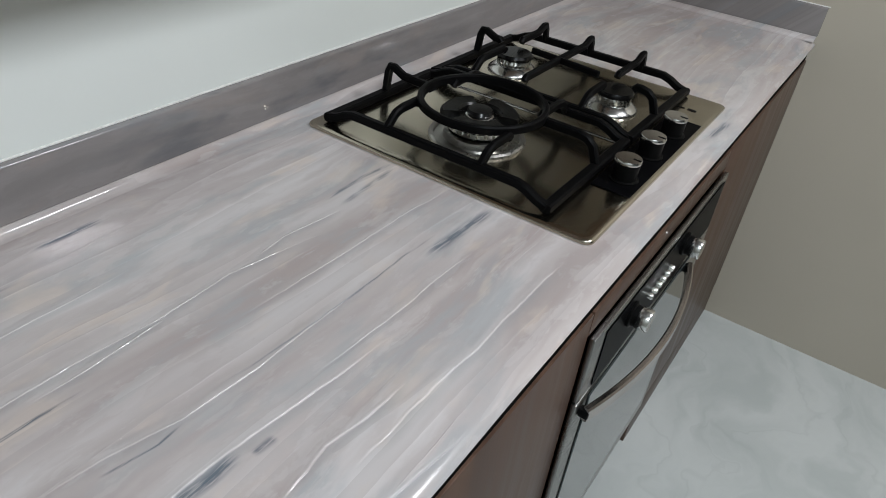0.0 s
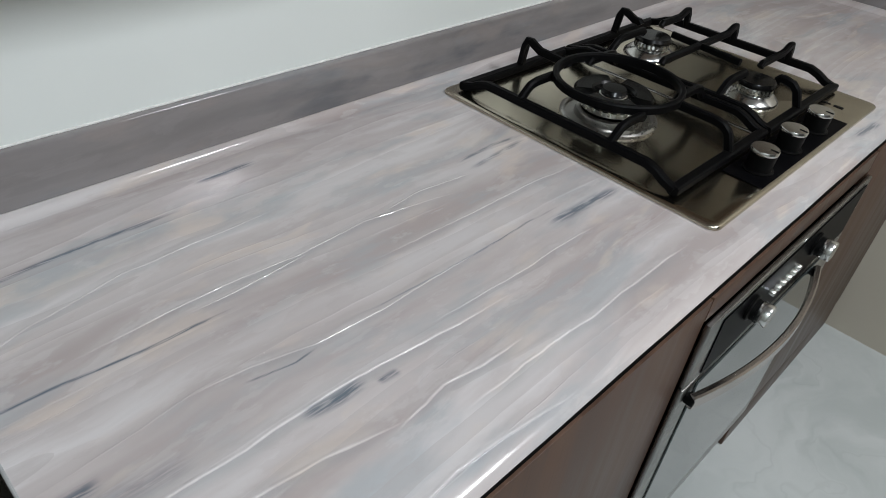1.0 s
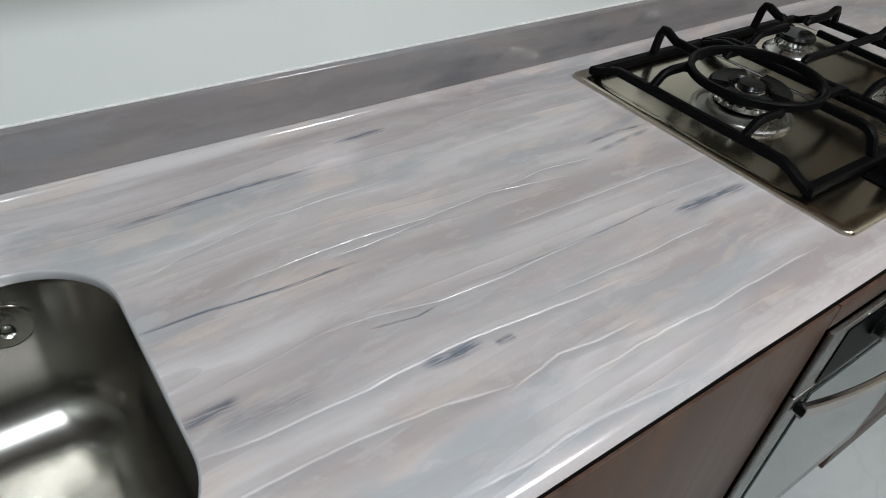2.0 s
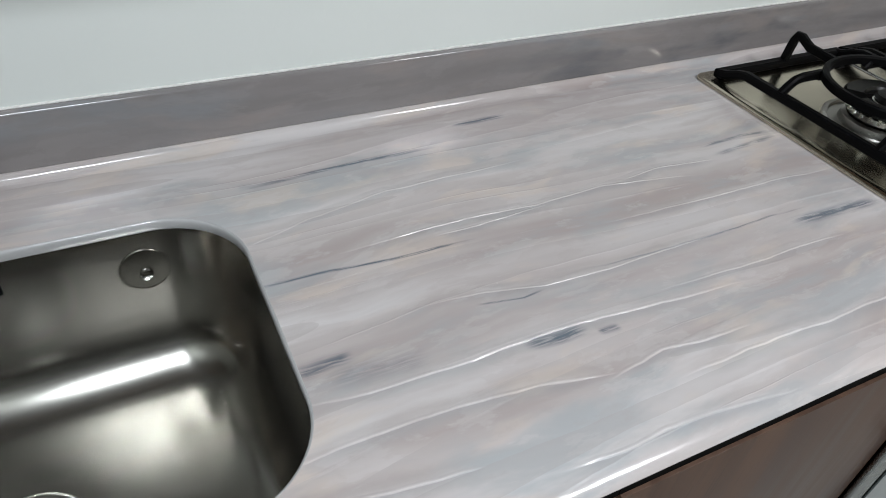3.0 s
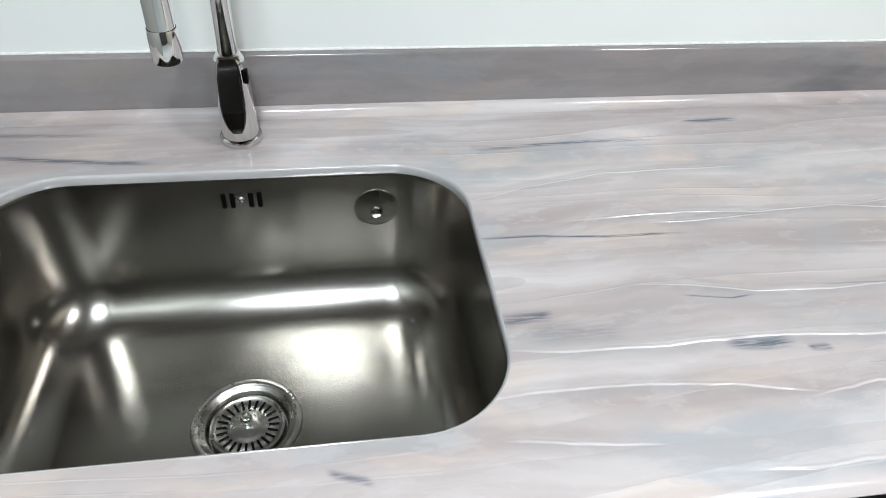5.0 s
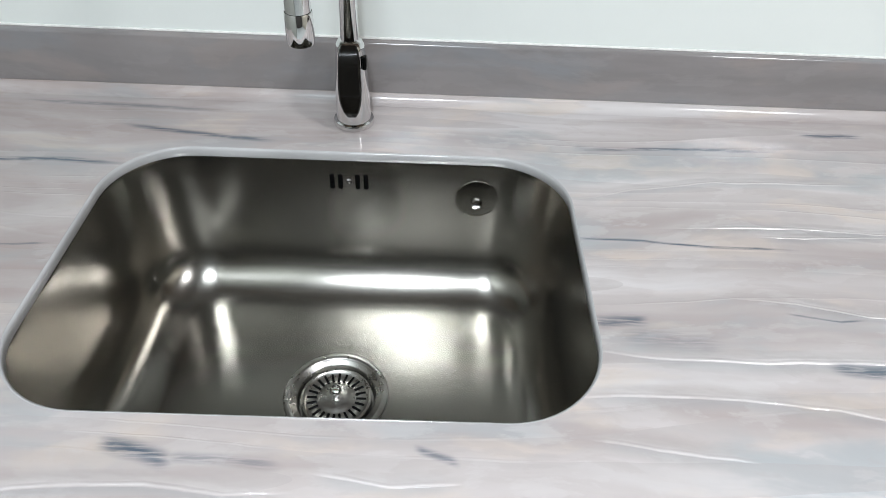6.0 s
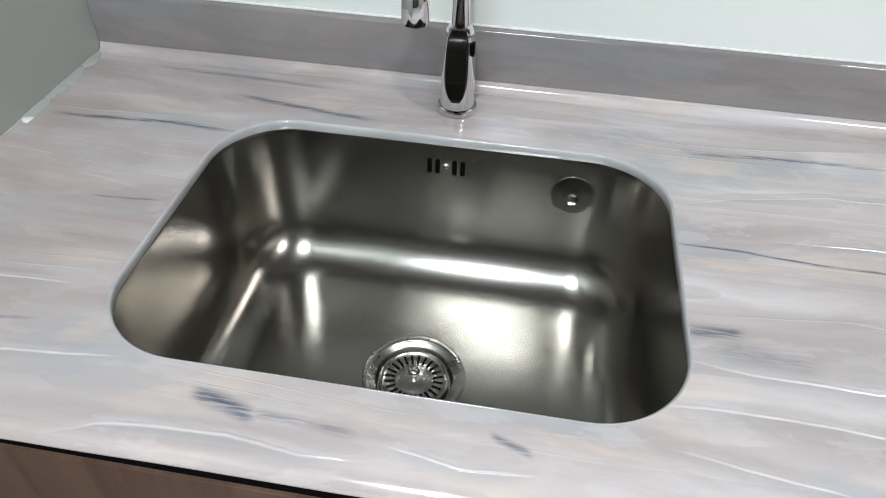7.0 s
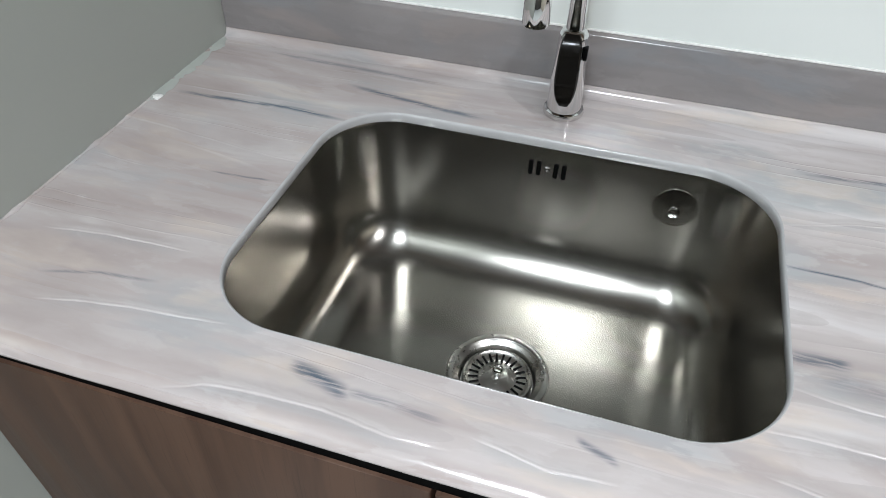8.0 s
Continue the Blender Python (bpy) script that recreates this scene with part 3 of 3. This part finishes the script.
def bowl():
    rings = []
    steps = [(0.012, 0.8868), (0.006, 0.8868), (0.0035, 0.8845), (0.002, 0.872)]
    R = 0.065
    z1 = FZ + 0.002 + R
    steps += [(0.002 - 0.007 * k / 5, 0.872 - (0.872 - z1) * k / 5) for k in range(1, 6)]
    for k in range(1, 9):
        a = math.pi / 2 * k / 8
        steps.append((-0.005 - R * (1 - math.cos(a)), z1 - R * math.sin(a)))
    for o, z in steps:
        pts = rounded(SX, SY, 0.2725 + o, 0.1973 + o, max(0.095 + o * 0.9, 0.035), 14)
        ring = []
        for q in range(4):
            a, b = pts[q * 15 + 14], pts[(q * 15 + 15) % 60]
            ring += pts[q * 15:q * 15 + 15] + [(a[0] + (b[0] - a[0]) * k / 16, a[1] + (b[1] - a[1]) * k / 16) for k in range(1, 16)]
        rings.append([(px, py, z) for px, py in ring])
    flat = rings[-1]
    for f, drop in ((0.25, 0.0), (0.5, 0.0), (0.75, 0.0)):
        ring = []
        for (px, py, pz) in flat:
            a = math.atan2(py - DY, px - DX)
            cx, cy = DX + 0.064 * math.cos(a), DY + 0.064 * math.sin(a)
            ring.append((px + (cx - px) * f, py + (cy - py) * f, FZ + 0.002 * (1 - f)))
        rings.append(ring)
    for r, z in ((0.0635, FZ), (0.0632, FZ - 0.006)):
        ring = []
        for (px, py, pz) in flat:
            a = math.atan2(py - DY, px - DX)
            ring.append((DX + r * math.cos(a), DY + r * math.sin(a), z))
        rings.append(ring)
    return loft(rings)


part("bowl", bowl(), SINK, sink, "deep brushed steel bowl with soft corners", 60)
drain = part("drain", lathe([(0.0632, -0.003), (0.0630, 0.0006), (0.0615, 0.0016), (0.0560, 0.0014), (0.0545, 0.0002), (0.0535, -0.0014), (0.0490, -0.0030), (0.0472, -0.0055), (0.0455, -0.016), (0.0, -0.017)], (DX, DY, FZ), 80), DRAIN, sink, "polished drain flange", 50)


def strainer():
    return lathe([(0.0435, -0.010), (0.043, -0.0045), (0.040, -0.0035), (0.037, -0.0065), (0.022, -0.0075), (0.020, -0.0060), (0.006, -0.0055), (0.0, -0.0055)], (DX, DY, FZ), 64)


basket = part("strainer", strainer(), DRAIN, drain, "removable basket strainer", 50)
# black bars stand in for the dark of the open strainer slots
for k in range(24):
    a = 2 * math.pi * k / 24
    d = Vector((math.cos(a), math.sin(a), 0))
    c = Vector((DX, DY, FZ - 0.0066))
    part("strainer_slot", sweep([c + d * 0.024, c + d * 0.036], bar(0.0028, 0.0022)), BLACK, drain)
part("strainer_knob", lathe([(0.004, -0.006), (0.0035, 0.001), (0.006, 0.004), (0.0075, 0.008), (0.006, 0.012), (0.0, 0.0132)], (DX, DY, FZ), 20), CHROME, drain, "small chrome lift knob", 60)


def back_y(z):
    """Where the bowl's sloping rear side stands at height z."""
    return SY + 0.1993 - 0.007 * (0.872 - z) / (0.872 - FZ - 0.067)


# black pieces just proud of the steel replace the slots' dark inside
for dx in (-0.0215, -0.0110, 0.0110, 0.0215):
    slot = box(0.519 + dx - 0.0034, 0.519 + dx + 0.0034, -0.0014, 0.004, 0.8370, 0.8595, 0.0024, 3)
    for v in slot.verts:
        v.co.y += back_y(v.co.z)
    part("overflow_slot", slot, SHADOW_GAP, sink, "black piece in place of an overflow slot's dark inside")
part("overflow_screw", lathe([(0.0042, -0.002), (0.0042, 0.0005), (0.003, 0.0016), (0.0, 0.002)], (0.519, back_y(0.849), 0.849), 16, (0, -1, 0.06)), CHROME, sink, "small chrome screw")
plug = part("plug", lathe([(0.0280, -0.002), (0.0280, 0.0010), (0.0272, 0.0018), (0.0262, 0.0018), (0.0256, 0.0010), (0.0, 0.0010)], (0.683, back_y(0.829), 0.829), 40, (0, -1, 0.06)), PLUG_STEEL, sink, "round steel cover plate on the bowl's rear side", 40)
part("plug_knob", lathe([(0.0072, 0.0), (0.0074, 0.003), (0.0064, 0.005), (0.003, 0.0058), (0.0, 0.006)], (0.683, back_y(0.823), 0.823), 24, (0, -1, 0.06)), CHROME, plug, "small clear shiny knob", 50)

# ---------------------------------------------------------------- faucet
FX, FY = 0.522, -0.056
faucet = thing("faucet", (FX, FY, Z), "chrome gooseneck kitchen mixer tap with a glossy black lever", "faucet")
part("base_flange", lathe([(0.0235, 0.0003), (0.0258, 0.001), (0.0262, 0.004), (0.0250, 0.0075), (0.0215, 0.0085)], (FX, FY, Z)), CHROME, faucet, "", 50)
part("body", lathe([(0.0222, 0.008), (0.0215, 0.02), (0.0212, 0.035), (0.0208, 0.05), (0.0196, 0.07), (0.0185, 0.088), (0.0180, 0.100), (0.0168, 0.107), (0.0142, 0.112), (0.0118, 0.1135), (0.0, 0.1138)], (FX, FY, Z)), CHROME, faucet, "", 50)
arc = [(FX, FY, Z + 0.110), (FX, FY, Z + 0.20), (FX, FY, Z + 0.30)]
REACH, TOPZ = 0.112, Z + 0.33
for k in range(0, 25):
    a = math.pi * k / 24
    arc.append((FX - 0.009 * (1 - math.cos(a)) / 2, FY - REACH + REACH * math.cos(a), TOPZ + REACH * math.sin(a)))
arc += [(FX - 0.010, FY - 2 * REACH, Z + 0.29), (FX - 0.010, FY - 2 * REACH, Z + 0.243)]
part("spout", sweep(arc, circle(0.0108, 20), up=(1, 0, 0)), CHROME, faucet, "tall curved chrome spout", 60)
part("aerator", lathe([(0.0112, 0.028), (0.0118, 0.0265), (0.0118, 0.002), (0.0108, 0.0), (0.009, 0.0), (0.009, 0.004), (0.0, 0.004)], (FX - 0.010, FY - 2 * REACH, Z + 0.215), 28), CHROME, faucet, "ringed chrome spout outlet", 50)
lever = []
for k in range(13):
    u = k / 12
    lever.append((FX + 0.001 + 0.0025 * u, FY - 0.0175 - 0.026 * math.sin(u * math.pi / 2) ** 0.9, Z + 0.1125 - 0.078 * u ** 1.15))
part("lever", sweep(lever, bar(0.0255, 0.010, 0.18), up=(0, -1, 0.3), scales=[0.70, 0.88, 0.96, 1.0, 1.02, 1.04, 1.06, 1.07, 1.06, 1.02, 0.92, 0.75, 0.42]), LEVER, faucet, "long drop-shaped glossy black lever", 40)
part("indicator", box(FX + 0.0150, FX + 0.0198, FY - 0.013, FY - 0.003, Z + 0.080, Z + 0.096, 0.0012), BLACK, faucet, "tiny black mark")

# ---------------------------------------------------------------- hob
HX0, HX1, HY0, HY1 = 1.550, 2.170, -0.536, -0.036
HC = ((HX0 + HX1) / 2, (HY0 + HY1) / 2)
hob = thing("gas_hob", (HC[0], HC[1], Z), "built-in brushed steel gas hob with three burners", "gas hob")


def hob_plate():
    hx, hy = (HX1 - HX0) / 2, (HY1 - HY0) / 2
    steps = [(-0.004, Z - 0.010), (-0.004, Z + 0.0005), (0.0, Z + 0.0008), (0.0, Z + 0.004), (-0.0015, Z + 0.0062), (-0.004, Z + 0.007), (-0.012, Z + 0.007)]
    steps += [(-0.016, Z + 0.0062)]
    return loft([[(px, py, z) for px, py in rounded(*HC, hx + o, hy + o, 0.014 + min(o, 0) * 0.3, 6)] for o, z in steps], None, True, True)


part("plate", hob_plate(), PLATE, hob, "brushed steel hob plate with a rolled rim", 40)
PZ = Z + 0.0062


def burner(x, y, r, crown, wok=False):
    if wok:
        skirt = [(r * 1.58, 0.0), (r * 1.57, 0.004), (r * 1.50, 0.0065), (r * 1.42, 0.006), (r * 1.38, 0.002), (r * 1.12, 0.002), (r * 1.08, 0.012), (r * 1.02, 0.014), (r * 0.95, 0.014)]
    else:
        skirt = [(r * 1.55, 0.0), (r * 1.54, 0.003), (r * 1.45, 0.006), (r * 1.12, 0.0145), (r * 1.04, 0.0150), (r * 0.9, 0.0150)]
    b = part("burner", lathe(skirt, (x, y, PZ), 48), DRAIN if wok else ALU, hob, "bright steel burner ring", 40)
    teeth = bmesh.new()
    lathe([(r * 0.80, 0.002), (r * 0.80, 0.016), (r * 0.98, 0.018), (r * 1.0, crown - 0.006), (r * 0.92, crown), (0.0, crown)], (x, y, PZ), 48, None, teeth)
    for k in range(24):
        a = 2 * math.pi * k / 24
        d = Vector((math.cos(a), math.sin(a), 0))
        c = Vector((x, y, PZ + crown - 0.006))
        sweep([c + d * r * 0.97, c + d * r * 1.035], bar(0.0042, 0.011), teeth)
    part("burner_head", teeth, ALU, b, "cast burner head with flame ports", 40)
    if wok:
        # outer flame ring with three notches round a smaller inner burner
        for k in range(3):
            pts = [(x + r * 0.95 * math.cos(a), y + r * 0.95 * math.sin(a), PZ + crown + 0.0065) for a in (2 * math.pi * (k / 3 + 0.04 + 0.25 * u / 14) + 0.5 for u in range(15))]
            part("burner_cap", sweep(pts, bar(r * 0.62, 0.012, 0.3)), ENAMEL, b, "black enamel segment of the outer burner cap", 40)
        part("inner_burner", lathe([(r * 0.46, crown), (r * 0.46, crown + 0.007), (r * 0.40, crown + 0.009), (0.0, crown + 0.009)], (x, y, PZ), 32), ALU, b, "bright inner burner", 40)
        part("inner_cap", lathe([(r * 0.40, crown + 0.009), (r * 0.44, crown + 0.012), (r * 0.38, crown + 0.0165), (0.0, crown + 0.0175)], (x, y, PZ), 32), ENAMEL, b, "small black inner cap", 40)
    else:
        part("burner_cap", lathe([(r * 0.86, crown + 0.0005), (r * 1.10, crown + 0.002), (r * 1.12, crown + 0.006), (r * 1.02, crown + 0.011), (r * 0.3, crown + 0.0115), (0.0, crown + 0.0115)], (x, y, PZ), 48), ENAMEL, b, "black enamel burner cap", 40)
    part("igniter", lathe([(0.0028, 0.0), (0.0028, 0.018), (0.0016, 0.022), (0.0, 0.022)], (x + r * 1.22, y - r * 0.35, PZ), 12), SEAL, b, "white ceramic igniter")
    return b


BIG, FRONT_B, BACK_B = (1.705, -0.262), (1.985, -0.376), (2.008, -0.152)
burner(*BIG, 0.050, 0.032, True)
burner(*FRONT_B, 0.030, 0.026)
burner(*BACK_B, 0.032, 0.026)
GZ, GT, GL = Z + 0.034, Z + 0.062, Z + 0.0155
G0, G1 = -0.456, -0.064


def low_bar(x0, x1, y):
    """The straight bar at the front or back of a pan support."""
    return sweep([(x0 - 0.005, y, GL), (x0 + 0.01, y, GL), (x1 - 0.01, y, GL), (x1 + 0.005, y, GL)], bar(0.0165, 0.014, 0.2))


def side_bar(x):
    """A bar from front to back that rises from the low bars in a curve."""
    path = []
    for k in range(25):
        u = k / 24
        e = min(u, 1 - u) * (G1 - G0)
        lift = min(1.0, e / 0.05)
        path.append((x, G0 + (G1 - G0) * u, GL + (GZ - GL) * (lift * lift * (3 - 2 * lift))))
    return sweep(path, bar(0.0125, 0.0135, 0.2))


def finger(outer, inner, parent, fin=True):
    """A pan support arm: a leg from the frame, with or without a raised fin, then a level bar."""
    o, i = Vector((*outer, 0)), Vector((*inner, 0))
    d = (i - o).normalized()
    low = GZ if abs(d.x) > abs(d.y) else GL
    rise = [(0.0, low), (0.005, GT - 0.006), (0.010, GT + 0.004), (0.018, GT + 0.004), (0.040, GT - 0.005)] if fin else [(0.0, low), (0.012, GT - 0.016), (0.022, GT - 0.008), (0.036, GT - 0.005)]
    path = [o + d * a + Vector((0, 0, z)) for a, z in rise] + [i - d * 0.004 + Vector((0, 0, GT - 0.005)), i + Vector((0, 0, GT - 0.010))]
    part("finger", sweep(path, bar(0.0110, 0.014)), IRON, parent, "", 30)


def foot(x, y, parent):
    part("foot", lathe([(0.006, 0.0003), (0.0065, 0.002), (0.0055, 0.005)], (x, y, PZ), 12), BLACK, parent, "rubber foot")


g1 = thing("pan_support", (1.714, -0.258, PZ), "black cast iron pan support with a wok ring", "pan support", "pan supports on the hob")
L0, L1 = 1.576, 1.847
for gy in (G0, G1):
    part("cross_bar", low_bar(L0, L1, gy), IRON, g1, "", 30)
for gx in (L0, L1):
    part("side_bar", side_bar(gx), IRON, g1, "", 30)
finger((BIG[0] + 0.012, G1), (BIG[0] + 0.006, -0.166), g1)
finger((1.734, G0), (1.734, -0.352), g1, False)
for gy in (-0.345, -0.178):
    finger((L0, gy), (1.655, gy), g1, False)
    finger((L1, gy), (1.752, gy), g1, False)
ring_bm = loft([[(BIG[0] + 0.006 + r * math.cos(2 * math.pi * k / 48), BIG[1] + r * math.sin(2 * math.pi * k / 48), GT + dz) for k in range(48)] for r, dz in ((0.104, -0.004), (0.104, 0.006), (0.102, 0.0085), (0.097, 0.0085), (0.094, 0.006), (0.093, -0.004), (0.104, -0.004))])
bmesh.ops.remove_doubles(ring_bm, verts=ring_bm.verts, dist=1e-6)
part("wok_ring", ring_bm, IRON, g1, "black iron ring over the large burner", 30)
for fx in (L0 + 0.01, L1 - 0.01):
    for fy in (G0, G1):
        foot(fx, fy, g1)
g2 = thing("pan_support", (2.0, -0.258, PZ), "black cast iron pan support over two small burners", "pan support", "pan supports on the hob")
R0, R1 = 1.867, 2.150
for gy in (G0, G1):
    part("cross_bar", low_bar(R0, R1, gy), IRON, g2, "", 30)
for gx in (R0, R1):
    part("side_bar", side_bar(gx), IRON, g2, "", 30)
finger((2.011, G1), (2.010, -0.118), g2)
for gy, inner in ((-0.146, 2.040), (-0.250, R0), (-0.362, 2.016)):
    finger((R1, gy), (inner, gy), g2)
for gy, inner in ((-0.146, 1.976), (-0.362, 1.954)):
    finger((R0, gy), (inner, gy), g2, False)
finger((1.985, G0), (1.985, -0.408), g2, False)
part("cross_bar", sweep([(2.006, -0.190, GT - 0.005), (1.998, -0.262, GT - 0.005), (1.988, -0.336, GT - 0.005)], bar(0.0085, 0.012)), IRON, g2, "", 30)
for fx in (R0 + 0.01, R1 - 0.01):
    for fy in (G0, G1):
        foot(fx, fy, g2)
part("plate_seam", extrude_profile([(1.8535, PZ - 0.001), (1.8545, PZ + 0.0018), (1.8560, PZ + 0.0026), (1.8580, PZ + 0.0026), (1.8595, PZ + 0.0018), (1.8605, PZ - 0.001)], -0.446, -0.070, "y"), ALU, hob, "bright raised seam between the burner zones", 30)
part("panel", box(1.697, 2.032, -0.529, -0.467, PZ + 0.0003, PZ + 0.0016, 0.0005, 1), BLACK_GLASS, hob, "black glossy control strip")
for kx in (1.746, 1.850, 1.956):
    kb = part("knob", lathe([(0.0230, 0.0016), (0.0230, 0.0034), (0.0192, 0.0046), (0.0186, 0.008), (0.0200, 0.0305), (0.0, 0.0305)], (kx, -0.499, PZ), 32), BLACK, hob, "black control knob", 40)
    part("knob_cap", lathe([(0.0203, 0.0306), (0.0206, 0.0318), (0.0206, 0.0352), (0.0196, 0.0368), (0.0, 0.0372)], (kx, -0.499, PZ), 32), ALU, kb, "flat brushed metal knob cap", 40)
    part("knob_pointer", box(kx - 0.0012, kx + 0.0012, -0.5185, -0.5060, PZ + 0.0370, PZ + 0.0376), BLACK, kb)
part("maker_mark", box(2.088, 2.096, -0.500, -0.484, PZ + 0.0002, PZ + 0.0008), BLACK, hob, "small dark printed mark")
part("maker_mark", box(2.090, 2.094, -0.478, -0.452, PZ + 0.0002, PZ + 0.0008), BLACK, hob, "thin dark printed bar")

# ---------------------------------------------------------------- cabinets
CF, BASE = -0.580, 0.10
D_TOP, D_BOT = 0.849, 0.105
setting("baseboard", box(0.003, 2.116, -0.52, -0.505, 0.001, 0.0995), WOOD, "recessed brown plinth under the cabinets")


def cabinet(x0, x1, doors, label):
    t = thing("base_cabinet", ((x0 + x1) / 2, -0.3, BASE), label, "cabinet", "base cabinets under the worktop")
    for a in (x0 + 0.001, x1 - 0.019):
        part("side_panel", box(a, a + 0.018, CF + 0.022, -0.005, BASE, 0.8785), CARCASS, t)
    part("bottom_panel", box(x0 + 0.020, x1 - 0.020, CF + 0.022, -0.005, BASE, BASE + 0.018), CARCASS, t)
    part("back_panel", box(x0 + 0.020, x1 - 0.020, -0.018, -0.006, BASE + 0.019, 0.64), CARCASS, t)
    # near-black strip filled into the gap, standing in for its shade
    part("gap_shade", box(x0 + 0.0005, x1 - 0.0005, CF + 0.004, CF + 0.0215, D_TOP + 0.0005, 0.8785), SHADOW_GAP, t, "near-black strip in place of the gap's shade")
    for a, b in doors:
        part("door", box(a + 0.0022, b - 0.0022, CF, CF + 0.019, D_BOT, D_TOP, 0.0012, 2), WOOD, t, "smooth brown wood-grain door")
    return t


cabinet(0.002, 1.003, ((0.002, 0.518), (0.518, 1.003)), "brown wood-grain sink cabinet with two handleless doors")
cabinet(1.003, 1.498, ((1.003, 1.498),), "brown wood-grain base cabinet with one handleless door")
OX0, OX1, OZ0, OZ1, OF = 1.502, 2.116, 0.150, 0.804, -0.590
housing = thing("oven_housing", (1.80, -0.3, BASE), "brown wood-grain oven housing under the hob", "cabinet")
for a in (1.499, 2.100):
    part("side_panel", box(a, a + 0.016, CF + 0.022, -0.005, BASE, 0.8785), CARCASS, housing)
part("shelf", box(1.516, 2.099, CF + 0.022, -0.005, BASE, BASE + 0.018), CARCASS, housing)
# the gap's shade again, as a near-black strip above the filler
part("gap_shade", box(1.4995, 2.117, CF + 0.004, CF + 0.0215, D_TOP + 0.0005, 0.8785), SHADOW_GAP, housing, "near-black strip in place of the gap's shade")
part("filler_panel", box(1.4995, 2.117, CF, CF + 0.019, OZ1 + 0.004, D_TOP, 0.0012), WOOD, housing, "brown filler strip above the oven")
end = cabinet(2.118, X1 - 0.002, ((2.118, X1 - 0.002),), "brown wood-grain end cabinet beside the wall")
part("plinth_panel", box(2.1195, X1 - 0.0035, CF + 0.001, CF + 0.018, 0.002, D_BOT - 0.002, 0.001), WOOD, end, "brown panel flush down to the floor")



# Out of view; inferred from the soft shade line they cast on the wall.
def wall_cabinet(x0, x1):
    t = thing("wall_cabinet", ((x0 + x1) / 2, -0.16, 1.43), "unseen brown wood-grain wall cabinet that shades the wall above the worktop", "cabinet", "wall cabinets above the worktop")
    for a in (x0 + 0.001, x1 - 0.017):
        part("side_panel", box(a, a + 0.016, -0.322, 0.009, 1.43, 2.14), CARCASS, t)
    for z in (1.43, 2.124):
        part("shelf", box(x0 + 0.018, x1 - 0.018, -0.322, 0.009, z, z + 0.016), CARCASS, t)
    part("back_panel", box(x0 + 0.018, x1 - 0.018, 0.002, 0.008, 1.447, 2.123), CARCASS, t)
    part("door", box(x0 + 0.0015, x1 - 0.0015, -0.343, -0.324, 1.428, 2.14, 0.0012, 2), WOOD, t, "smooth brown wood-grain door")


for wx in (0.002, 0.702, 1.402, 2.102):
    wall_cabinet(wx, wx + 0.696)

# ---------------------------------------------------------------- oven
oven = thing("oven", (1.807, -0.3, OZ0), "built-in stainless steel oven with a bowed handle", "oven")
part("body", box(OX0 + 0.020, OX1 - 0.020, CF + 0.004, -0.06, OZ0, OZ1 - 0.02), BLACK, oven)
part("control_panel", box(OX0, OX1, OF, CF - 0.001, 0.684, OZ1, 0.002), OVEN_STEEL, oven, "brushed steel control panel")
part("display_strip", box(OX0 + 0.040, OX1 - 0.020, OF - 0.0022, OF - 0.0004, 0.690, OZ1 - 0.010, 0.0008, 1), BLACK_GLASS, oven, "dark glass control strip")
for kx in (1.648, 1.890):
    kn = part("knob", lathe([(0.021, 0.0), (0.021, 0.004), (0.0175, 0.006), (0.0170, 0.012)], (kx, OF - 0.0022, 0.757), 32, (0, -1, 0)), BLACK, oven, "black oven knob", 40)
    part("knob_cap", lathe([(0.0172, 0.012), (0.0182, 0.014), (0.0182, 0.028), (0.0170, 0.0302), (0.0, 0.0306)], (kx, OF - 0.0022, 0.757), 32, (0, -1, 0)), ALU, kn, "silver knob cap", 40)
for k in range(6):
    bx = 1.720 + 0.0195 * k
    part("button", lathe([(0.0055, 0.0), (0.0055, 0.008), (0.0045, 0.0095), (0.0, 0.0098)], (bx, OF - 0.0022, 0.748), 16, (0, -1, 0)), ALU, oven, "small silver button", 40)
door = part("door", box(OX0, OX1, OF, CF - 0.001, OZ0, 0.680, 0.002), OVEN_STEEL, oven, "steel oven door frame")
part("glass", box(OX0 + 0.045, OX1 - 0.045, OF - 0.0035, OF - 0.0004, OZ0 + 0.065, 0.668, 0.0012, 1), OVEN_GLASS, door, "reflective tinted oven glass")
hp = []
for k in range(25):
    u = -1 + 2 * k / 24
    hp.append((1.752 + 0.232 * u, OF - 0.010 - 0.036 * (1 - u * u), 0.655))
part("handle", sweep(hp, bar(0.011, 0.026)), HANDLE, door, "long bowed metal handle", 30)
for u in (-1, 1):
    part("handle_mount", box(1.752 + 0.228 * u - 0.006, 1.752 + 0.228 * u + 0.006, OF - 0.016, OF - 0.0002, 0.647, 0.663, 0.002), BLACK, door, "black handle mount")
